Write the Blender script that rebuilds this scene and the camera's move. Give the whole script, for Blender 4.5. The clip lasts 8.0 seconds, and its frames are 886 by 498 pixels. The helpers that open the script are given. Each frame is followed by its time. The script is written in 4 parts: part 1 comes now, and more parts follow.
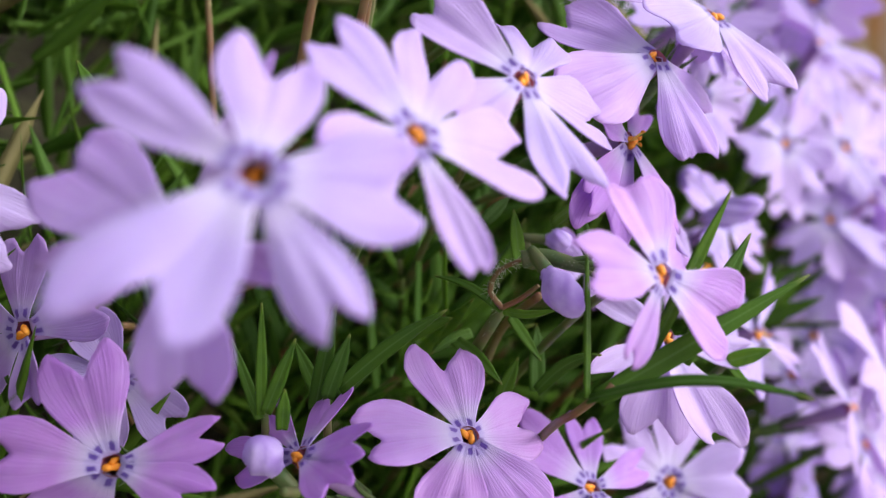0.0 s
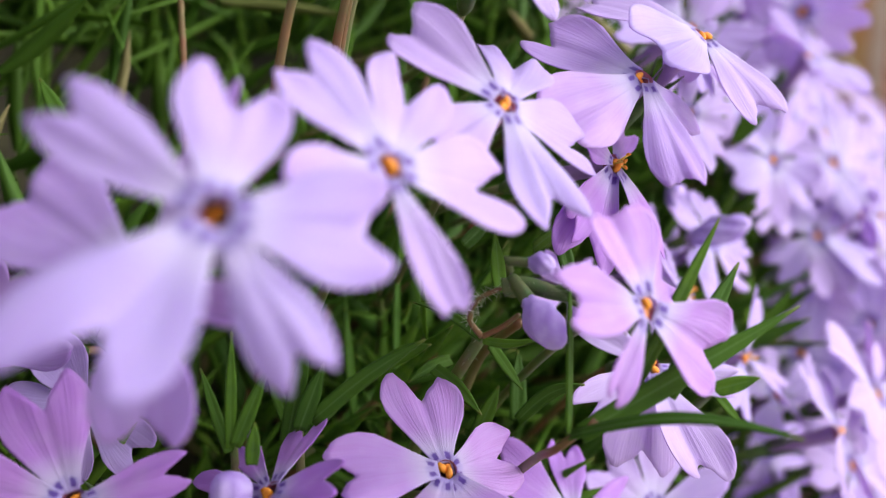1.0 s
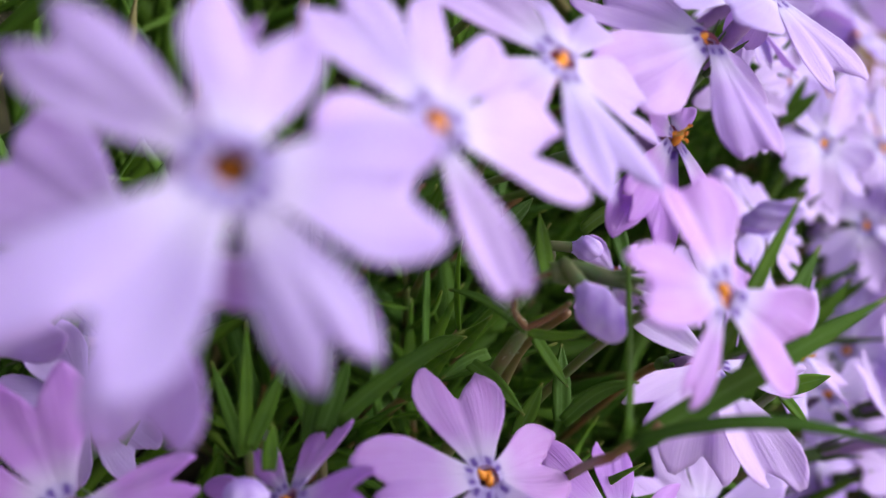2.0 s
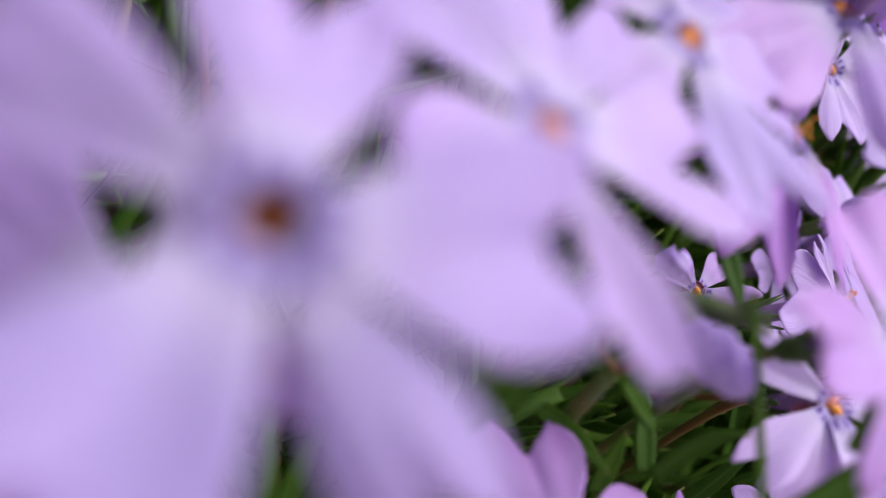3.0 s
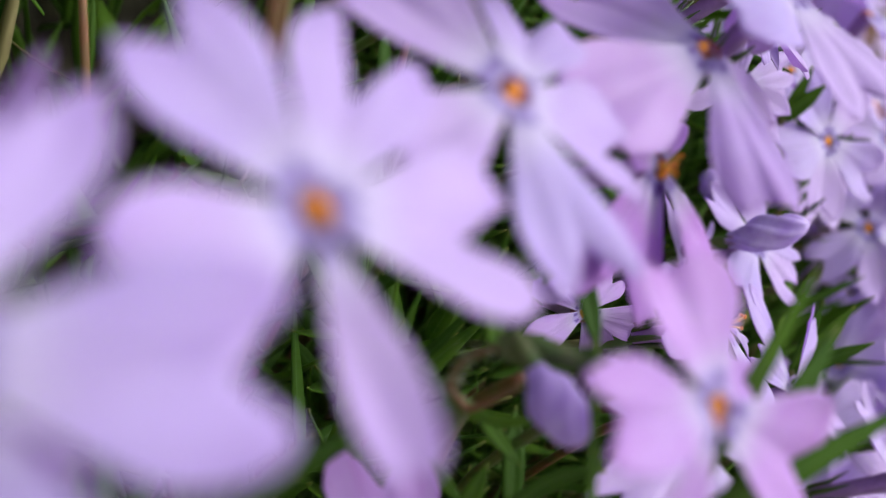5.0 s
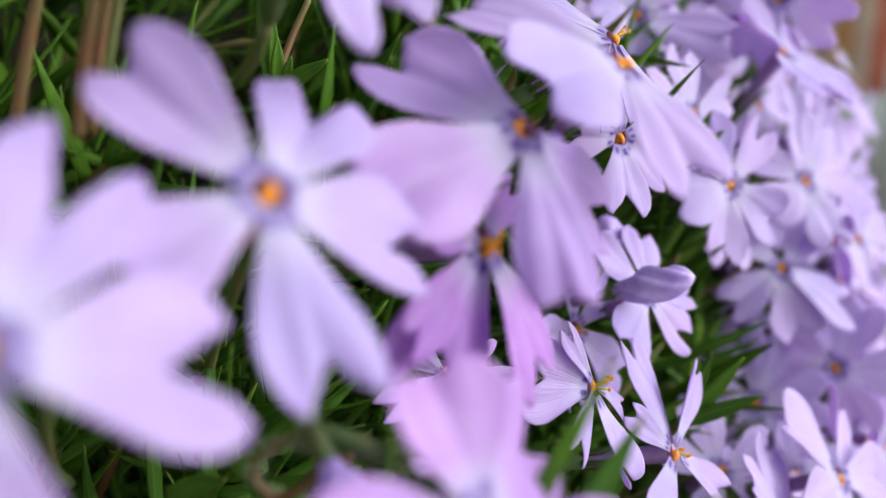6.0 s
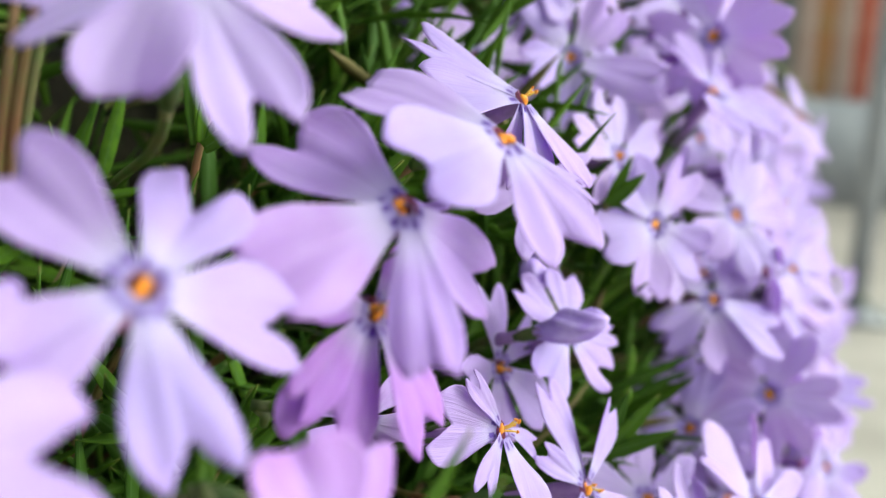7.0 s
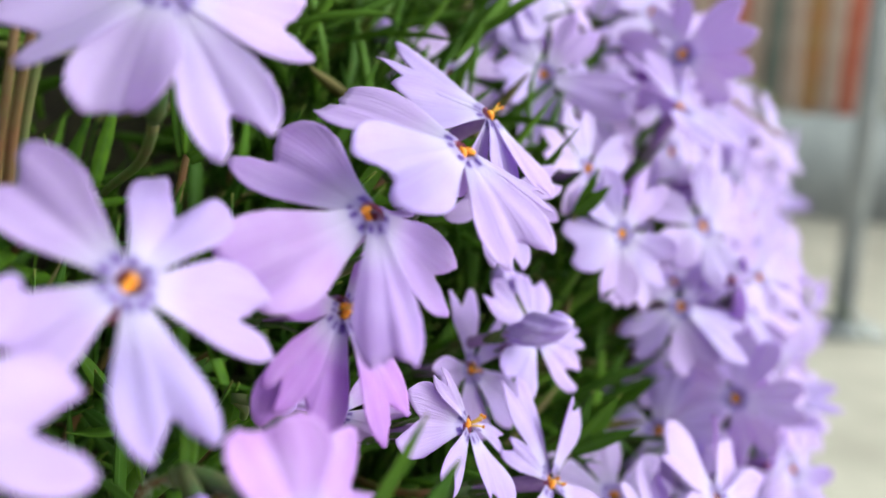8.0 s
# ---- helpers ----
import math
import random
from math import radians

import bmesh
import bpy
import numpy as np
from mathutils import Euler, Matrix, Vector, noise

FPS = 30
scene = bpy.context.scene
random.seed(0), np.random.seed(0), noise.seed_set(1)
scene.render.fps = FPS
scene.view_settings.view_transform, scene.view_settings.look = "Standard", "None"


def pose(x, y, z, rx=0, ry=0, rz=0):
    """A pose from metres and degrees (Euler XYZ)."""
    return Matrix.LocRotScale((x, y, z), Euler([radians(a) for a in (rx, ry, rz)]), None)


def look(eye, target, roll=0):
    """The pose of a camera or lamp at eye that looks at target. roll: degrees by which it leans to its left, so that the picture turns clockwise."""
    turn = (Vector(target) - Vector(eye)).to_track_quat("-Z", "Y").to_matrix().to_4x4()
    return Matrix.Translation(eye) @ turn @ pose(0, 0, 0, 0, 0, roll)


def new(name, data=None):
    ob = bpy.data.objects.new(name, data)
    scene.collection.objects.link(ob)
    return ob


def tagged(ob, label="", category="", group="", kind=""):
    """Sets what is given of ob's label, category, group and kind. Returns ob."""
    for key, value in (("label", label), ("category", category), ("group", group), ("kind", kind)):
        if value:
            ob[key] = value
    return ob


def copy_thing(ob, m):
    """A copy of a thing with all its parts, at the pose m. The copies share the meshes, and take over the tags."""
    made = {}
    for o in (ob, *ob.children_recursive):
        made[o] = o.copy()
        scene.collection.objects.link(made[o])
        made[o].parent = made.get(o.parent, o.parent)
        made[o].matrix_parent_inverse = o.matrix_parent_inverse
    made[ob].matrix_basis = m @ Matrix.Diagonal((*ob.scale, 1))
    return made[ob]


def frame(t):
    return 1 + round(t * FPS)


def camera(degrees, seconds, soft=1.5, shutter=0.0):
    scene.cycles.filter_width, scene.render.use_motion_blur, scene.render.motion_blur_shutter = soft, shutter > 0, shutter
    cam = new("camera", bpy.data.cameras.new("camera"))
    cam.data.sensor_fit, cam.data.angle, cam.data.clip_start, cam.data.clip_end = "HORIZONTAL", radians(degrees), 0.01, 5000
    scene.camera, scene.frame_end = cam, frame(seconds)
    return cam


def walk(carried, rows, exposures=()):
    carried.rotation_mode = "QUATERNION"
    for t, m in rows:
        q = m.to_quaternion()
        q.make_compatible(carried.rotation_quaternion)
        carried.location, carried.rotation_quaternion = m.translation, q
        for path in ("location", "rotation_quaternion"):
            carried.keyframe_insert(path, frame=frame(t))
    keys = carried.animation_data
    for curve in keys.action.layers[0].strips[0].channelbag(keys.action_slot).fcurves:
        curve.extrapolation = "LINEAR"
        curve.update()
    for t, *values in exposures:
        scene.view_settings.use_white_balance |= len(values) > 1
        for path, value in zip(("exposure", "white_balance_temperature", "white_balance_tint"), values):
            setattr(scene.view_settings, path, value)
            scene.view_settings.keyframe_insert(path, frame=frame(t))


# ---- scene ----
cam = camera(45.0, 8.0, soft=1.2)
EYE, TILT, LEAN = 0.35, -10.0, 0.0
# seconds, eye (mm from the first eye), yaw, pitch, roll
PATH = [
    (0, 0.000, 0.000, 0.000, 0.000, 0.000, 0.000),
    (0.5, -0.606, 2.255, 0.289, -0.310, -0.289, -0.605),
    (1, 0.717, 3.413, 2.185, -0.737, 0.105, -0.330),
    (1.2, 0.950, 2.987, 3.159, -0.991, 0.203, -0.383),
    (2.3, -2.070, 19.103, 0.842, 0.326, -0.347, -0.700),
    (2.5, -1.919, 22.220, 1.348, 0.537, -0.530, -0.683),
    (3, -5.817, 30.653, 4.000, -0.035, -1.481, -0.725),
    (3.5, -5.867, 30.743, 5.860, -0.019, -3.123, -1.621),
    (4, -5.066, 30.648, 6.241, -0.010, -3.762, -1.758),
    (4.5, -3.109, 30.378, 6.822, 0.002, -3.724, -2.013),
    (4.8, 0.003, 31.175, 7.252, -0.240, -2.867, -2.444),
    (5, 2.124, 31.367, 8.393, -1.066, -3.157, -2.218),
    (5.2, 5.013, 32.009, 10.062, -1.773, -2.975, -2.455),
    (6.3, 15.280, 33.080, 14.818, -1.862, -2.700, -2.421),
    (6.5, 16.866, 31.994, 15.956, -1.907, -2.553, -2.165),
    (7, 19.566, 27.740, 18.327, -2.440, -2.466, -2.200),
    (7.5, 20.711, 24.747, 17.507, -2.701, -2.519, -2.316),
    (8, 21.409, 20.825, 17.993, -2.882, -1.761, -2.385),
]
walk(cam, [(t, pose(0, 0, EYE, TILT, LEAN, 0) @ pose(x / 1000, y / 1000, z / 1000, 90 + pitch, roll, yaw)) for t, x, y, z, yaw, pitch, roll in PATH],
     exposures=[(0.0, 0.86, 6500, 7), (1.0, 0.86, 6500, 6), (2.5, 0.74, 6500, 9), (3.5, 0.37, 6500, 11), (4.0, 0.37, 6500, 11), (4.5, 0.48, 6500, 9), (5.0, 0.49, 6500, 3), (6.5, 0.75, 6500, -4), (8.0, 0.84, 6500, -7)])
# a close-up lens: only a thin slice of depth is sharp
cam.data.dof.use_dof = True
cam.data.dof.focus_distance = 0.098
cam.data.dof.aperture_fstop = 22.0

# ---- light: bright overcast sky, strongest from above and the open street side ----
world = bpy.data.worlds.new("world")
scene.world = world
world.use_nodes = True
wt = world.node_tree
sky = wt.nodes.new("ShaderNodeTexSky")
sky.sky_type, sky.sun_disc = "NISHITA", False
sky.sun_elevation, sky.sun_rotation = radians(33), radians(94)
sky.air_density, sky.dust_density = 1.0, 4.0
haze = wt.nodes.new("ShaderNodeHueSaturation")  # thin cloud takes most of the blue
haze.inputs["Saturation"].default_value = 0.18
wt.links.new(sky.outputs[0], haze.inputs["Color"])
wt.links.new(haze.outputs[0], wt.nodes["Background"].inputs[0])
wt.nodes["Background"].inputs[1].default_value = 0.17
sun = new("sun", bpy.data.lights.new("sun", "SUN"))
sun.data.energy, sun.data.angle, sun.data.color = 0.62, radians(70), (1.0, 1.0, 1.0)
sun.matrix_world = look((1.60, 0.00, 1.35), (0, 0.1, 0.3))


# ---- materials ----
class Mat:
    """A node material with a few short cuts."""

    def __init__(self, name, rough=0.6):
        self.m = bpy.data.materials.new(name)
        self.m.use_nodes = True
        self.t = self.m.node_tree
        self.p = self.t.nodes["Principled BSDF"]
        self.p.inputs["Roughness"].default_value = rough

    def node(self, kind, **sets):
        n = self.t.nodes.new(kind)
        for k, v in sets.items():
            n.inputs[k].default_value = v
        return n

    def link(self, a, b):
        self.t.links.new(a, b)

    def math(self, op, a, b=0.0, clamp=False):
        n = self.t.nodes.new("ShaderNodeMath")
        n.operation, n.use_clamp = op, clamp
        for i, v in enumerate((a, b)):
            if isinstance(v, (int, float)):
                n.inputs[i].default_value = v
            else:
                self.link(v, n.inputs[i])
        return n.outputs[0]

    def step(self, x, lo, hi):
        n = self.t.nodes.new("ShaderNodeMapRange")
        n.interpolation_type = "SMOOTHSTEP"
        self.link(x, n.inputs[0])
        n.inputs[1].default_value, n.inputs[2].default_value = lo, hi
        return n.outputs[0]

    def mix(self, f, a, b):
        n = self.t.nodes.new("ShaderNodeMix")
        n.data_type = "RGBA"
        for i, v in ((0, f), (6, a), (7, b)):
            if isinstance(v, (int, float)):
                n.inputs[i].default_value = v
            elif isinstance(v, tuple):
                n.inputs[i].default_value = (*v, 1)
            else:
                self.link(v, n.inputs[i])
        return n.outputs[2]

    def noise(self, scale, detail=3.0, coord="Object", stretch=(1, 1, 1), rough=0.55):
        c = self.t.nodes.new("ShaderNodeTexCoord")
        mp = self.node("ShaderNodeMapping")
        mp.inputs["Scale"].default_value = stretch
        n = self.node("ShaderNodeTexNoise", Scale=scale, Detail=detail, Roughness=rough)
        self.link(c.outputs[coord], mp.inputs[0])
        self.link(mp.outputs[0], n.inputs["Vector"])
        return n.outputs[0]

    def bump(self, height, dist, strength=0.5):
        b = self.node("ShaderNodeBump", Strength=strength, Distance=dist)
        self.link(height, b.inputs["Height"])
        self.link(b.outputs[0], self.p.inputs["Normal"])

    def colour(self, c):
        self.link(c, self.p.inputs["Base Color"])

    def translucent(self, c, amount):
        """Thin tissue: part of the light passes through."""
        tr = self.node("ShaderNodeBsdfTranslucent")
        self.link(c, tr.inputs[0])
        mx = self.node("ShaderNodeMixShader")
        mx.inputs[0].default_value = amount
        out = self.t.nodes["Material Output"]
        self.link(self.p.outputs[0], mx.inputs[1])
        self.link(tr.outputs[0], mx.inputs[2])
        self.link(mx.outputs[0], out.inputs[0])


def uv_axes(m):
    uv = m.node("ShaderNodeUVMap")
    sp = m.node("ShaderNodeSeparateXYZ")
    m.link(uv.outputs[0], sp.inputs[0])
    return sp.outputs[0], sp.outputs[1]


def rand(m):
    return m.t.nodes.new("ShaderNodeObjectInfo").outputs["Random"]


def petal_material(name, pale, deep, vein_tone):
    m = Mat(name, 0.5)
    u, v0 = uv_axes(m)
    fray = m.noise(2600.0, 2.0)
    v = m.math("ADD", v0, m.math("MULTIPLY", m.math("SUBTRACT", fray, 0.5), 0.05))
    side = m.math("ABSOLUTE", m.math("MULTIPLY", m.math("SUBTRACT", u, 0.5), 2.0))
    side = m.math("ADD", side, m.math("MULTIPLY", m.math("SUBTRACT", m.noise(1900.0, 1.0), 0.5), 0.30))
    tone = m.mix(rand(m), pale, deep)
    vein = m.noise(1.0, 3.0, "UV", (30, 1.6, 1))
    cloud = m.noise(330.0, 2.0)
    patch = m.noise(130.0, 2.0)
    tone = m.mix(m.math("MULTIPLY", m.step(vein, 0.45, 0.72), 0.50), tone, vein_tone)
    tone = m.mix(m.math("MULTIPLY", m.step(patch, 0.45, 0.75), 0.30), tone, vein_tone)
    tone = m.mix(m.math("MULTIPLY", m.step(cloud, 0.4, 0.75), 0.25), tone, (0.70, 0.56, 0.88))
    tone = m.mix(m.math("MULTIPLY", m.step(v0, 0.55, 1.0), 0.30), tone, vein_tone)  # blush towards the rim
    tone = m.mix(m.step(v0, 0.16, 0.48), (0.73, 0.66, 0.91), tone)
    # radius from the middle of the flower, in millimetres
    far = m.t.nodes.new("ShaderNodeVectorMath")
    far.operation = "LENGTH"
    m.link(m.t.nodes.new("ShaderNodeTexCoord").outputs["Object"], far.inputs[0])
    r = m.math("ADD", m.math("MULTIPLY", far.outputs["Value"], 1000.0), m.math("MULTIPLY", m.math("SUBTRACT", fray, 0.5), 0.5))
    ring = m.step(r, 2.5, 1.7)
    tone = m.mix(m.math("MULTIPLY", ring, 0.42), tone, (0.30, 0.18, 0.70))
    # two short violet dashes at the foot of each lobe
    across = m.step(m.math("ABSOLUTE", m.math("SUBTRACT", side, 0.50)), 0.30, 0.16)
    along = m.math("MULTIPLY", m.step(r, 1.15, 1.35), m.step(r, 2.15, 1.80))
    tone = m.mix(m.math("MULTIPLY", m.math("MULTIPLY", across, along), 0.95), tone, (0.10, 0.035, 0.42))
    m.colour(tone)
    m.bump(vein, 0.00024, 0.7)
    m.p.inputs["Sheen Weight"].default_value = 0.15
    m.translucent(m.mix(0.50, tone, (0.65, 0.34, 0.82)), 0.45)
    return m.m


def leaf_material():
    m = Mat("leaf_green", 0.58)
    m.p.inputs["Specular IOR Level"].default_value = 0.18
    u, v = uv_axes(m)
    tone = m.mix(rand(m), (0.036, 0.092, 0.010), (0.105, 0.215, 0.016))
    tone = m.mix(m.step(m.noise(420.0, 3.0), 0.4, 0.8), tone, (0.045, 0.11, 0.015))
    mid = m.step(m.math("ABSOLUTE", m.math("SUBTRACT", u, 0.5)), 0.10, 0.0)
    tone = m.mix(m.math("MULTIPLY", mid, 0.4), tone, (0.12, 0.22, 0.06))
    tone = m.mix(m.math("MULTIPLY", m.step(v, 0.90, 1.0), 0.5), tone, (0.22, 0.20, 0.05))
    m.colour(tone)
    m.bump(m.noise(2500.0, 2.0), 0.0001, 0.4)
    m.translucent(tone, 0.22)
    return m.m


def thatch_material():
    """Leaves further inside, joined: colour varies leaf by leaf, some straw."""
    m = Mat("leaf_thatch", 0.6)
    m.p.inputs["Specular IOR Level"].default_value = 0.25
    geo = m.t.nodes.new("ShaderNodeNewGeometry").outputs["Random Per Island"]
    tone = m.mix(geo, (0.050, 0.120, 0.012), (0.12, 0.23, 0.020))
    tone = m.mix(m.step(geo, 0.90, 0.93), tone, (0.20, 0.17, 0.07))
    m.colour(tone)
    m.translucent(tone, 0.30)
    return m.m


def plain(name, a, b, scale, rough=0.6, bump=0.0, trans=0.0):
    m = Mat(name, rough)
    n = m.noise(scale, 4.0)
    tone = m.mix(m.step(n, 0.3, 0.75), a, b)
    m.colour(tone)
    if bump:
        m.bump(n, bump, 0.6)
    if trans:
        m.translucent(tone, trans)
    return m.m


PETAL = petal_material("petal_lavender", (0.56, 0.46, 0.85), (0.62, 0.46, 0.82), (0.49, 0.31, 0.74))
# lavender again, with stronger daylight put into the colour
PETAL_LIT = petal_material("petal_lavender_lit", (0.62, 0.52, 0.87), (0.69, 0.52, 0.85), (0.55, 0.37, 0.77))
# lavender darkened, so that shade is part of the petal colour
PETAL_SHADED = petal_material("petal_lavender_shaded", (0.54, 0.39, 0.80), (0.60, 0.38, 0.77), (0.47, 0.25, 0.68))
# pinker flowers' own mauve, deepened in colour for the shade low down
MAUVE_SHADED = petal_material("petal_mauve_shaded", (0.55, 0.29, 0.82), (0.61, 0.30, 0.80), (0.45, 0.16, 0.67))
PINK = petal_material("petal_pinkish", (0.58, 0.36, 0.81), (0.64, 0.36, 0.79), (0.50, 0.20, 0.66))
LEAF = leaf_material()
THATCH = thatch_material()
STEM_RED = plain("stem_reddish", (0.16, 0.06, 0.025), (0.11, 0.10, 0.03), 260, 0.5, 0.0001)
STEM_GREEN = plain("stem_green", (0.07, 0.12, 0.025), (0.13, 0.10, 0.04), 300, 0.5, 0.0001)
CALYX = plain("calyx_green", (0.035, 0.085, 0.012), (0.075, 0.085, 0.025), 900, 0.55, 0.0001)
HAIR = plain("hair_pale", (0.35, 0.40, 0.28), (0.45, 0.48, 0.36), 300, 0.6, 0, 0.4)
THROAT = plain("throat_purple", (0.26, 0.05, 0.10), (0.36, 0.12, 0.24), 900, 0.5)
TUBE = plain("tube_violet", (0.30, 0.16, 0.42), (0.42, 0.25, 0.55), 500, 0.5, 0, 0.25)
BUD = plain("bud_violet", (0.42, 0.26, 0.74), (0.62, 0.48, 0.86), 420, 0.45, 0.00015, 0.2)
FILAMENT = plain("filament_yellow", (0.75, 0.45, 0.06), (0.80, 0.55, 0.15), 700, 0.5)
BUD_DEEP = plain("bud_deep_violet", (0.25, 0.07, 0.50), (0.36, 0.14, 0.62), 260, 0.45, 0.00015, 0.25)
ANTHER = plain("anther_orange", (0.72, 0.20, 0.01), (0.86, 0.38, 0.03), 900, 0.55, 0.0002)
SOIL = plain("soil_dark", (0.018, 0.014, 0.008), (0.05, 0.045, 0.018), 160, 0.95, 0.002)
CONCRETE = plain("pavement_concrete", (0.36, 0.33, 0.29), (0.50, 0.46, 0.41), 9, 0.85, 0.004)
PLINTH = plain("plinth_grey", (0.27, 0.28, 0.30), (0.36, 0.37, 0.39), 12, 0.8, 0.003)
BOARD_RED = plain("board_red", (0.50, 0.11, 0.07), (0.56, 0.19, 0.13), 14, 0.7, 0.001)
BOARD_GREY = plain("board_grey", (0.30, 0.29, 0.27), (0.42, 0.40, 0.38), 14, 0.7, 0.001)
BOARD_DARK = plain("board_dark_grey", (0.13, 0.15, 0.14), (0.22, 0.22, 0.20), 14, 0.7, 0.001)
BOARD_ORANGE = plain("board_orange_brown", (0.45, 0.20, 0.08), (0.42, 0.27, 0.12), 14, 0.7, 0.001)
BOARD_BROWN = plain("board_brown", (0.34, 0.22, 0.18), (0.42, 0.29, 0.24), 14, 0.7, 0.001)
BOARD_PINK = plain("board_pink", (0.46, 0.33, 0.28), (0.54, 0.42, 0.37), 14, 0.7, 0.001)
STEEL = plain("steel_post", (0.22, 0.23, 0.25), (0.32, 0.33, 0.35), 20, 0.45, 0.001)
BOARD_PALE = plain("board_pale", (0.52, 0.50, 0.48), (0.62, 0.60, 0.58), 14, 0.7, 0.001)



# ---- mesh helpers ----
def part(name, bm, material, parent, label=""):
    """One bmesh as one mesh object under a thing."""
    me = bpy.data.meshes.new(name)
    bm.to_mesh(me)
    bm.free()
    for f in me.polygons:
        f.use_smooth = True
    me.materials.append(material)
    ob = new(name, me)
    ob.parent = parent
    if label:
        tagged(ob, label)
    return ob


def share(ob, name, parent, m):
    """Another piece on the same mesh."""
    o = new(name, ob.data)
    o.parent, o.matrix_basis = parent, m
    return o


def grid_shell(bm, fn, nu, nv, thick):
    """A thin closed shell over fn(u, s) -> (point, (uvx, uvy)); u in 0..1, s in -1..1."""
    uvl = bm.loops.layers.uv.verify()
    pts = [[fn(i / nu, -1 + 2 * j / nv) for j in range(nv + 1)] for i in range(nu + 1)]
    at = np.array([[p[0] for p in row] for row in pts])
    du, dv = np.gradient(at, axis=0), np.gradient(at, axis=1)
    nor = np.cross(dv, du)
    nor /= np.linalg.norm(nor, axis=2, keepdims=True) + 1e-12
    tops = [[bm.verts.new(at[i, j]) for j in range(nv + 1)] for i in range(nu + 1)]
    lows = [[bm.verts.new(at[i, j] - nor[i, j] * thick) for j in range(nv + 1)] for i in range(nu + 1)]

    def quad(cells):
        f = bm.faces.new([v for v, _ in cells])
        for loop, (_, w) in zip(f.loops, cells):
            loop[uvl].uv = w

    for i in range(nu):
        for j in range(nv):
            idx = [(i, j), (i, j + 1), (i + 1, j + 1), (i + 1, j)]
            quad([(tops[a][b], pts[a][b][1]) for a, b in idx])
            quad([(lows[a][b], pts[a][b][1]) for a, b in reversed(idx)])
    rim = [(0, j) for j in range(nv)] + [(i, nv) for i in range(nu)] + [(nu, j) for j in range(nv, 0, -1)] + [(i, 0) for i in range(nu, 0, -1)]
    for k in range(len(rim)):
        a, b = rim[k], rim[(k + 1) % len(rim)]
        quad([(tops[b[0]][b[1]], pts[b[0]][b[1]][1]), (tops[a[0]][a[1]], pts[a[0]][a[1]][1]),
              (lows[a[0]][a[1]], pts[a[0]][a[1]][1]), (lows[b[0]][b[1]], pts[b[0]][b[1]][1])])


def tube(bm, points, radii, sides=7, cap=True):
    """A round tube through points."""
    pts = [Vector(p) for p in points]
    rings, side = [], None
    for i, p in enumerate(pts):
        d = (pts[min(i + 1, len(pts) - 1)] - pts[max(i - 1, 0)]).normalized()
        if side is None:
            side = d.orthogonal().normalized()
        side = (side - d * side.dot(d)).normalized()
        up = d.cross(side)
        r = radii[i] if isinstance(radii, (list, tuple)) else radii
        rings.append([bm.verts.new(p + (side * math.cos(a) + up * math.sin(a)) * r) for a in (2 * math.pi * k / sides for k in range(sides))])
    for a, b in zip(rings, rings[1:]):
        for k in range(sides):
            bm.faces.new((a[k], a[(k + 1) % sides], b[(k + 1) % sides], b[k]))
    if cap:
        bm.faces.new(list(reversed(rings[0])))
        bm.faces.new(rings[-1])


def bezier(a, b, c, d, n):
    a, b, c, d = (Vector(v) for v in (a, b, c, d))
    out = []
    for i in range(n + 1):
        t = i / n
        out.append(a * (1 - t) ** 3 + b * 3 * t * (1 - t) ** 2 + c * 3 * t * t * (1 - t) + d * t ** 3)
    return out


def smooth(x):
    x = min(max(x, 0.0), 1.0)
    return x * x * (3 - 2 * x)


# ---- the lie of the mound: its flowering face runs away from the camera and leans back ----
def face_x(y, z):
    """x of the flowering face at a depth and height (metres)."""
    base = -0.046 + 0.62 * y - 0.20 * max(0, y - 0.22) ** 1.2
    far = max(0, y - 0.15) * (0.10 + 2.2 * max(0, z - 0.325))
    return base - 0.30 * (z - 0.33) - 1.2 * max(0, z - 0.37) ** 1.2 - far


INTO = Vector((-0.82, 0.50, -0.28)).normalized()


def lie(p):
    """The cushion's depth runs shorter than its width, the more so further along."""
    out = Vector(p) - Vector((0, 0, EYE))
    d = max(out.y, 0.057)
    return Vector((0, 0, EYE)) + out * ((0.057 + 0.85 * (d - 0.057)) / d)


# ---- flowers ----
def petal_bm(length, half, notch, lean, cup, curl, seed, nu=14, nv=28):
    rng = random.Random(seed)
    half = max(half, 7.5)
    r0, wide = 0.00080, length * (math.sin(radians(half)) + 0.065 * smooth((half - 5) / 8)) / 0.80
    skew, wave, ph = rng.uniform(-0.10, 0.10), rng.uniform(0.015, 0.045), rng.uniform(0, 6)

    def fn(u, s):
        q = abs(s - 0.3 * skew)
        e = 1.02 - 1.12 * notch * max(0, 1 - q / 0.50) ** 1.2 - 0.46 * max(0, (abs(s) - 0.45) / 0.55) ** 2.7 + lean * s
        e += 0.009 * math.sin(17 * s + ph) + 0.009 * math.sin(37 * s + 2 * ph) * math.sin(11 * s + 3 * ph)
        y = r0 + (length - r0) * u * e
        v = y / length
        w = wide * (0.18 + 0.82 * smooth(v / 0.92) ** 0.9) - 0.0
        x = s * w * (1 - 0.10 * max(0, v - 0.8)) + skew * 0.5 * length * v * v
        z = cup * w * s * s * v + curl * length * v * v - 0.09 * w * math.exp(-(s / 0.14) ** 2) * v
        z += wave * length * v * math.sin(3.1 * s + 4 * v + ph) + 0.012 * length * v * v * math.sin(9 * s + ph * 2)
        return (x, y, z), (s * 0.5 + 0.5, v)

    bm = bmesh.new()
    grid_shell(bm, fn, nu, nv, 0.00010)
    return bm


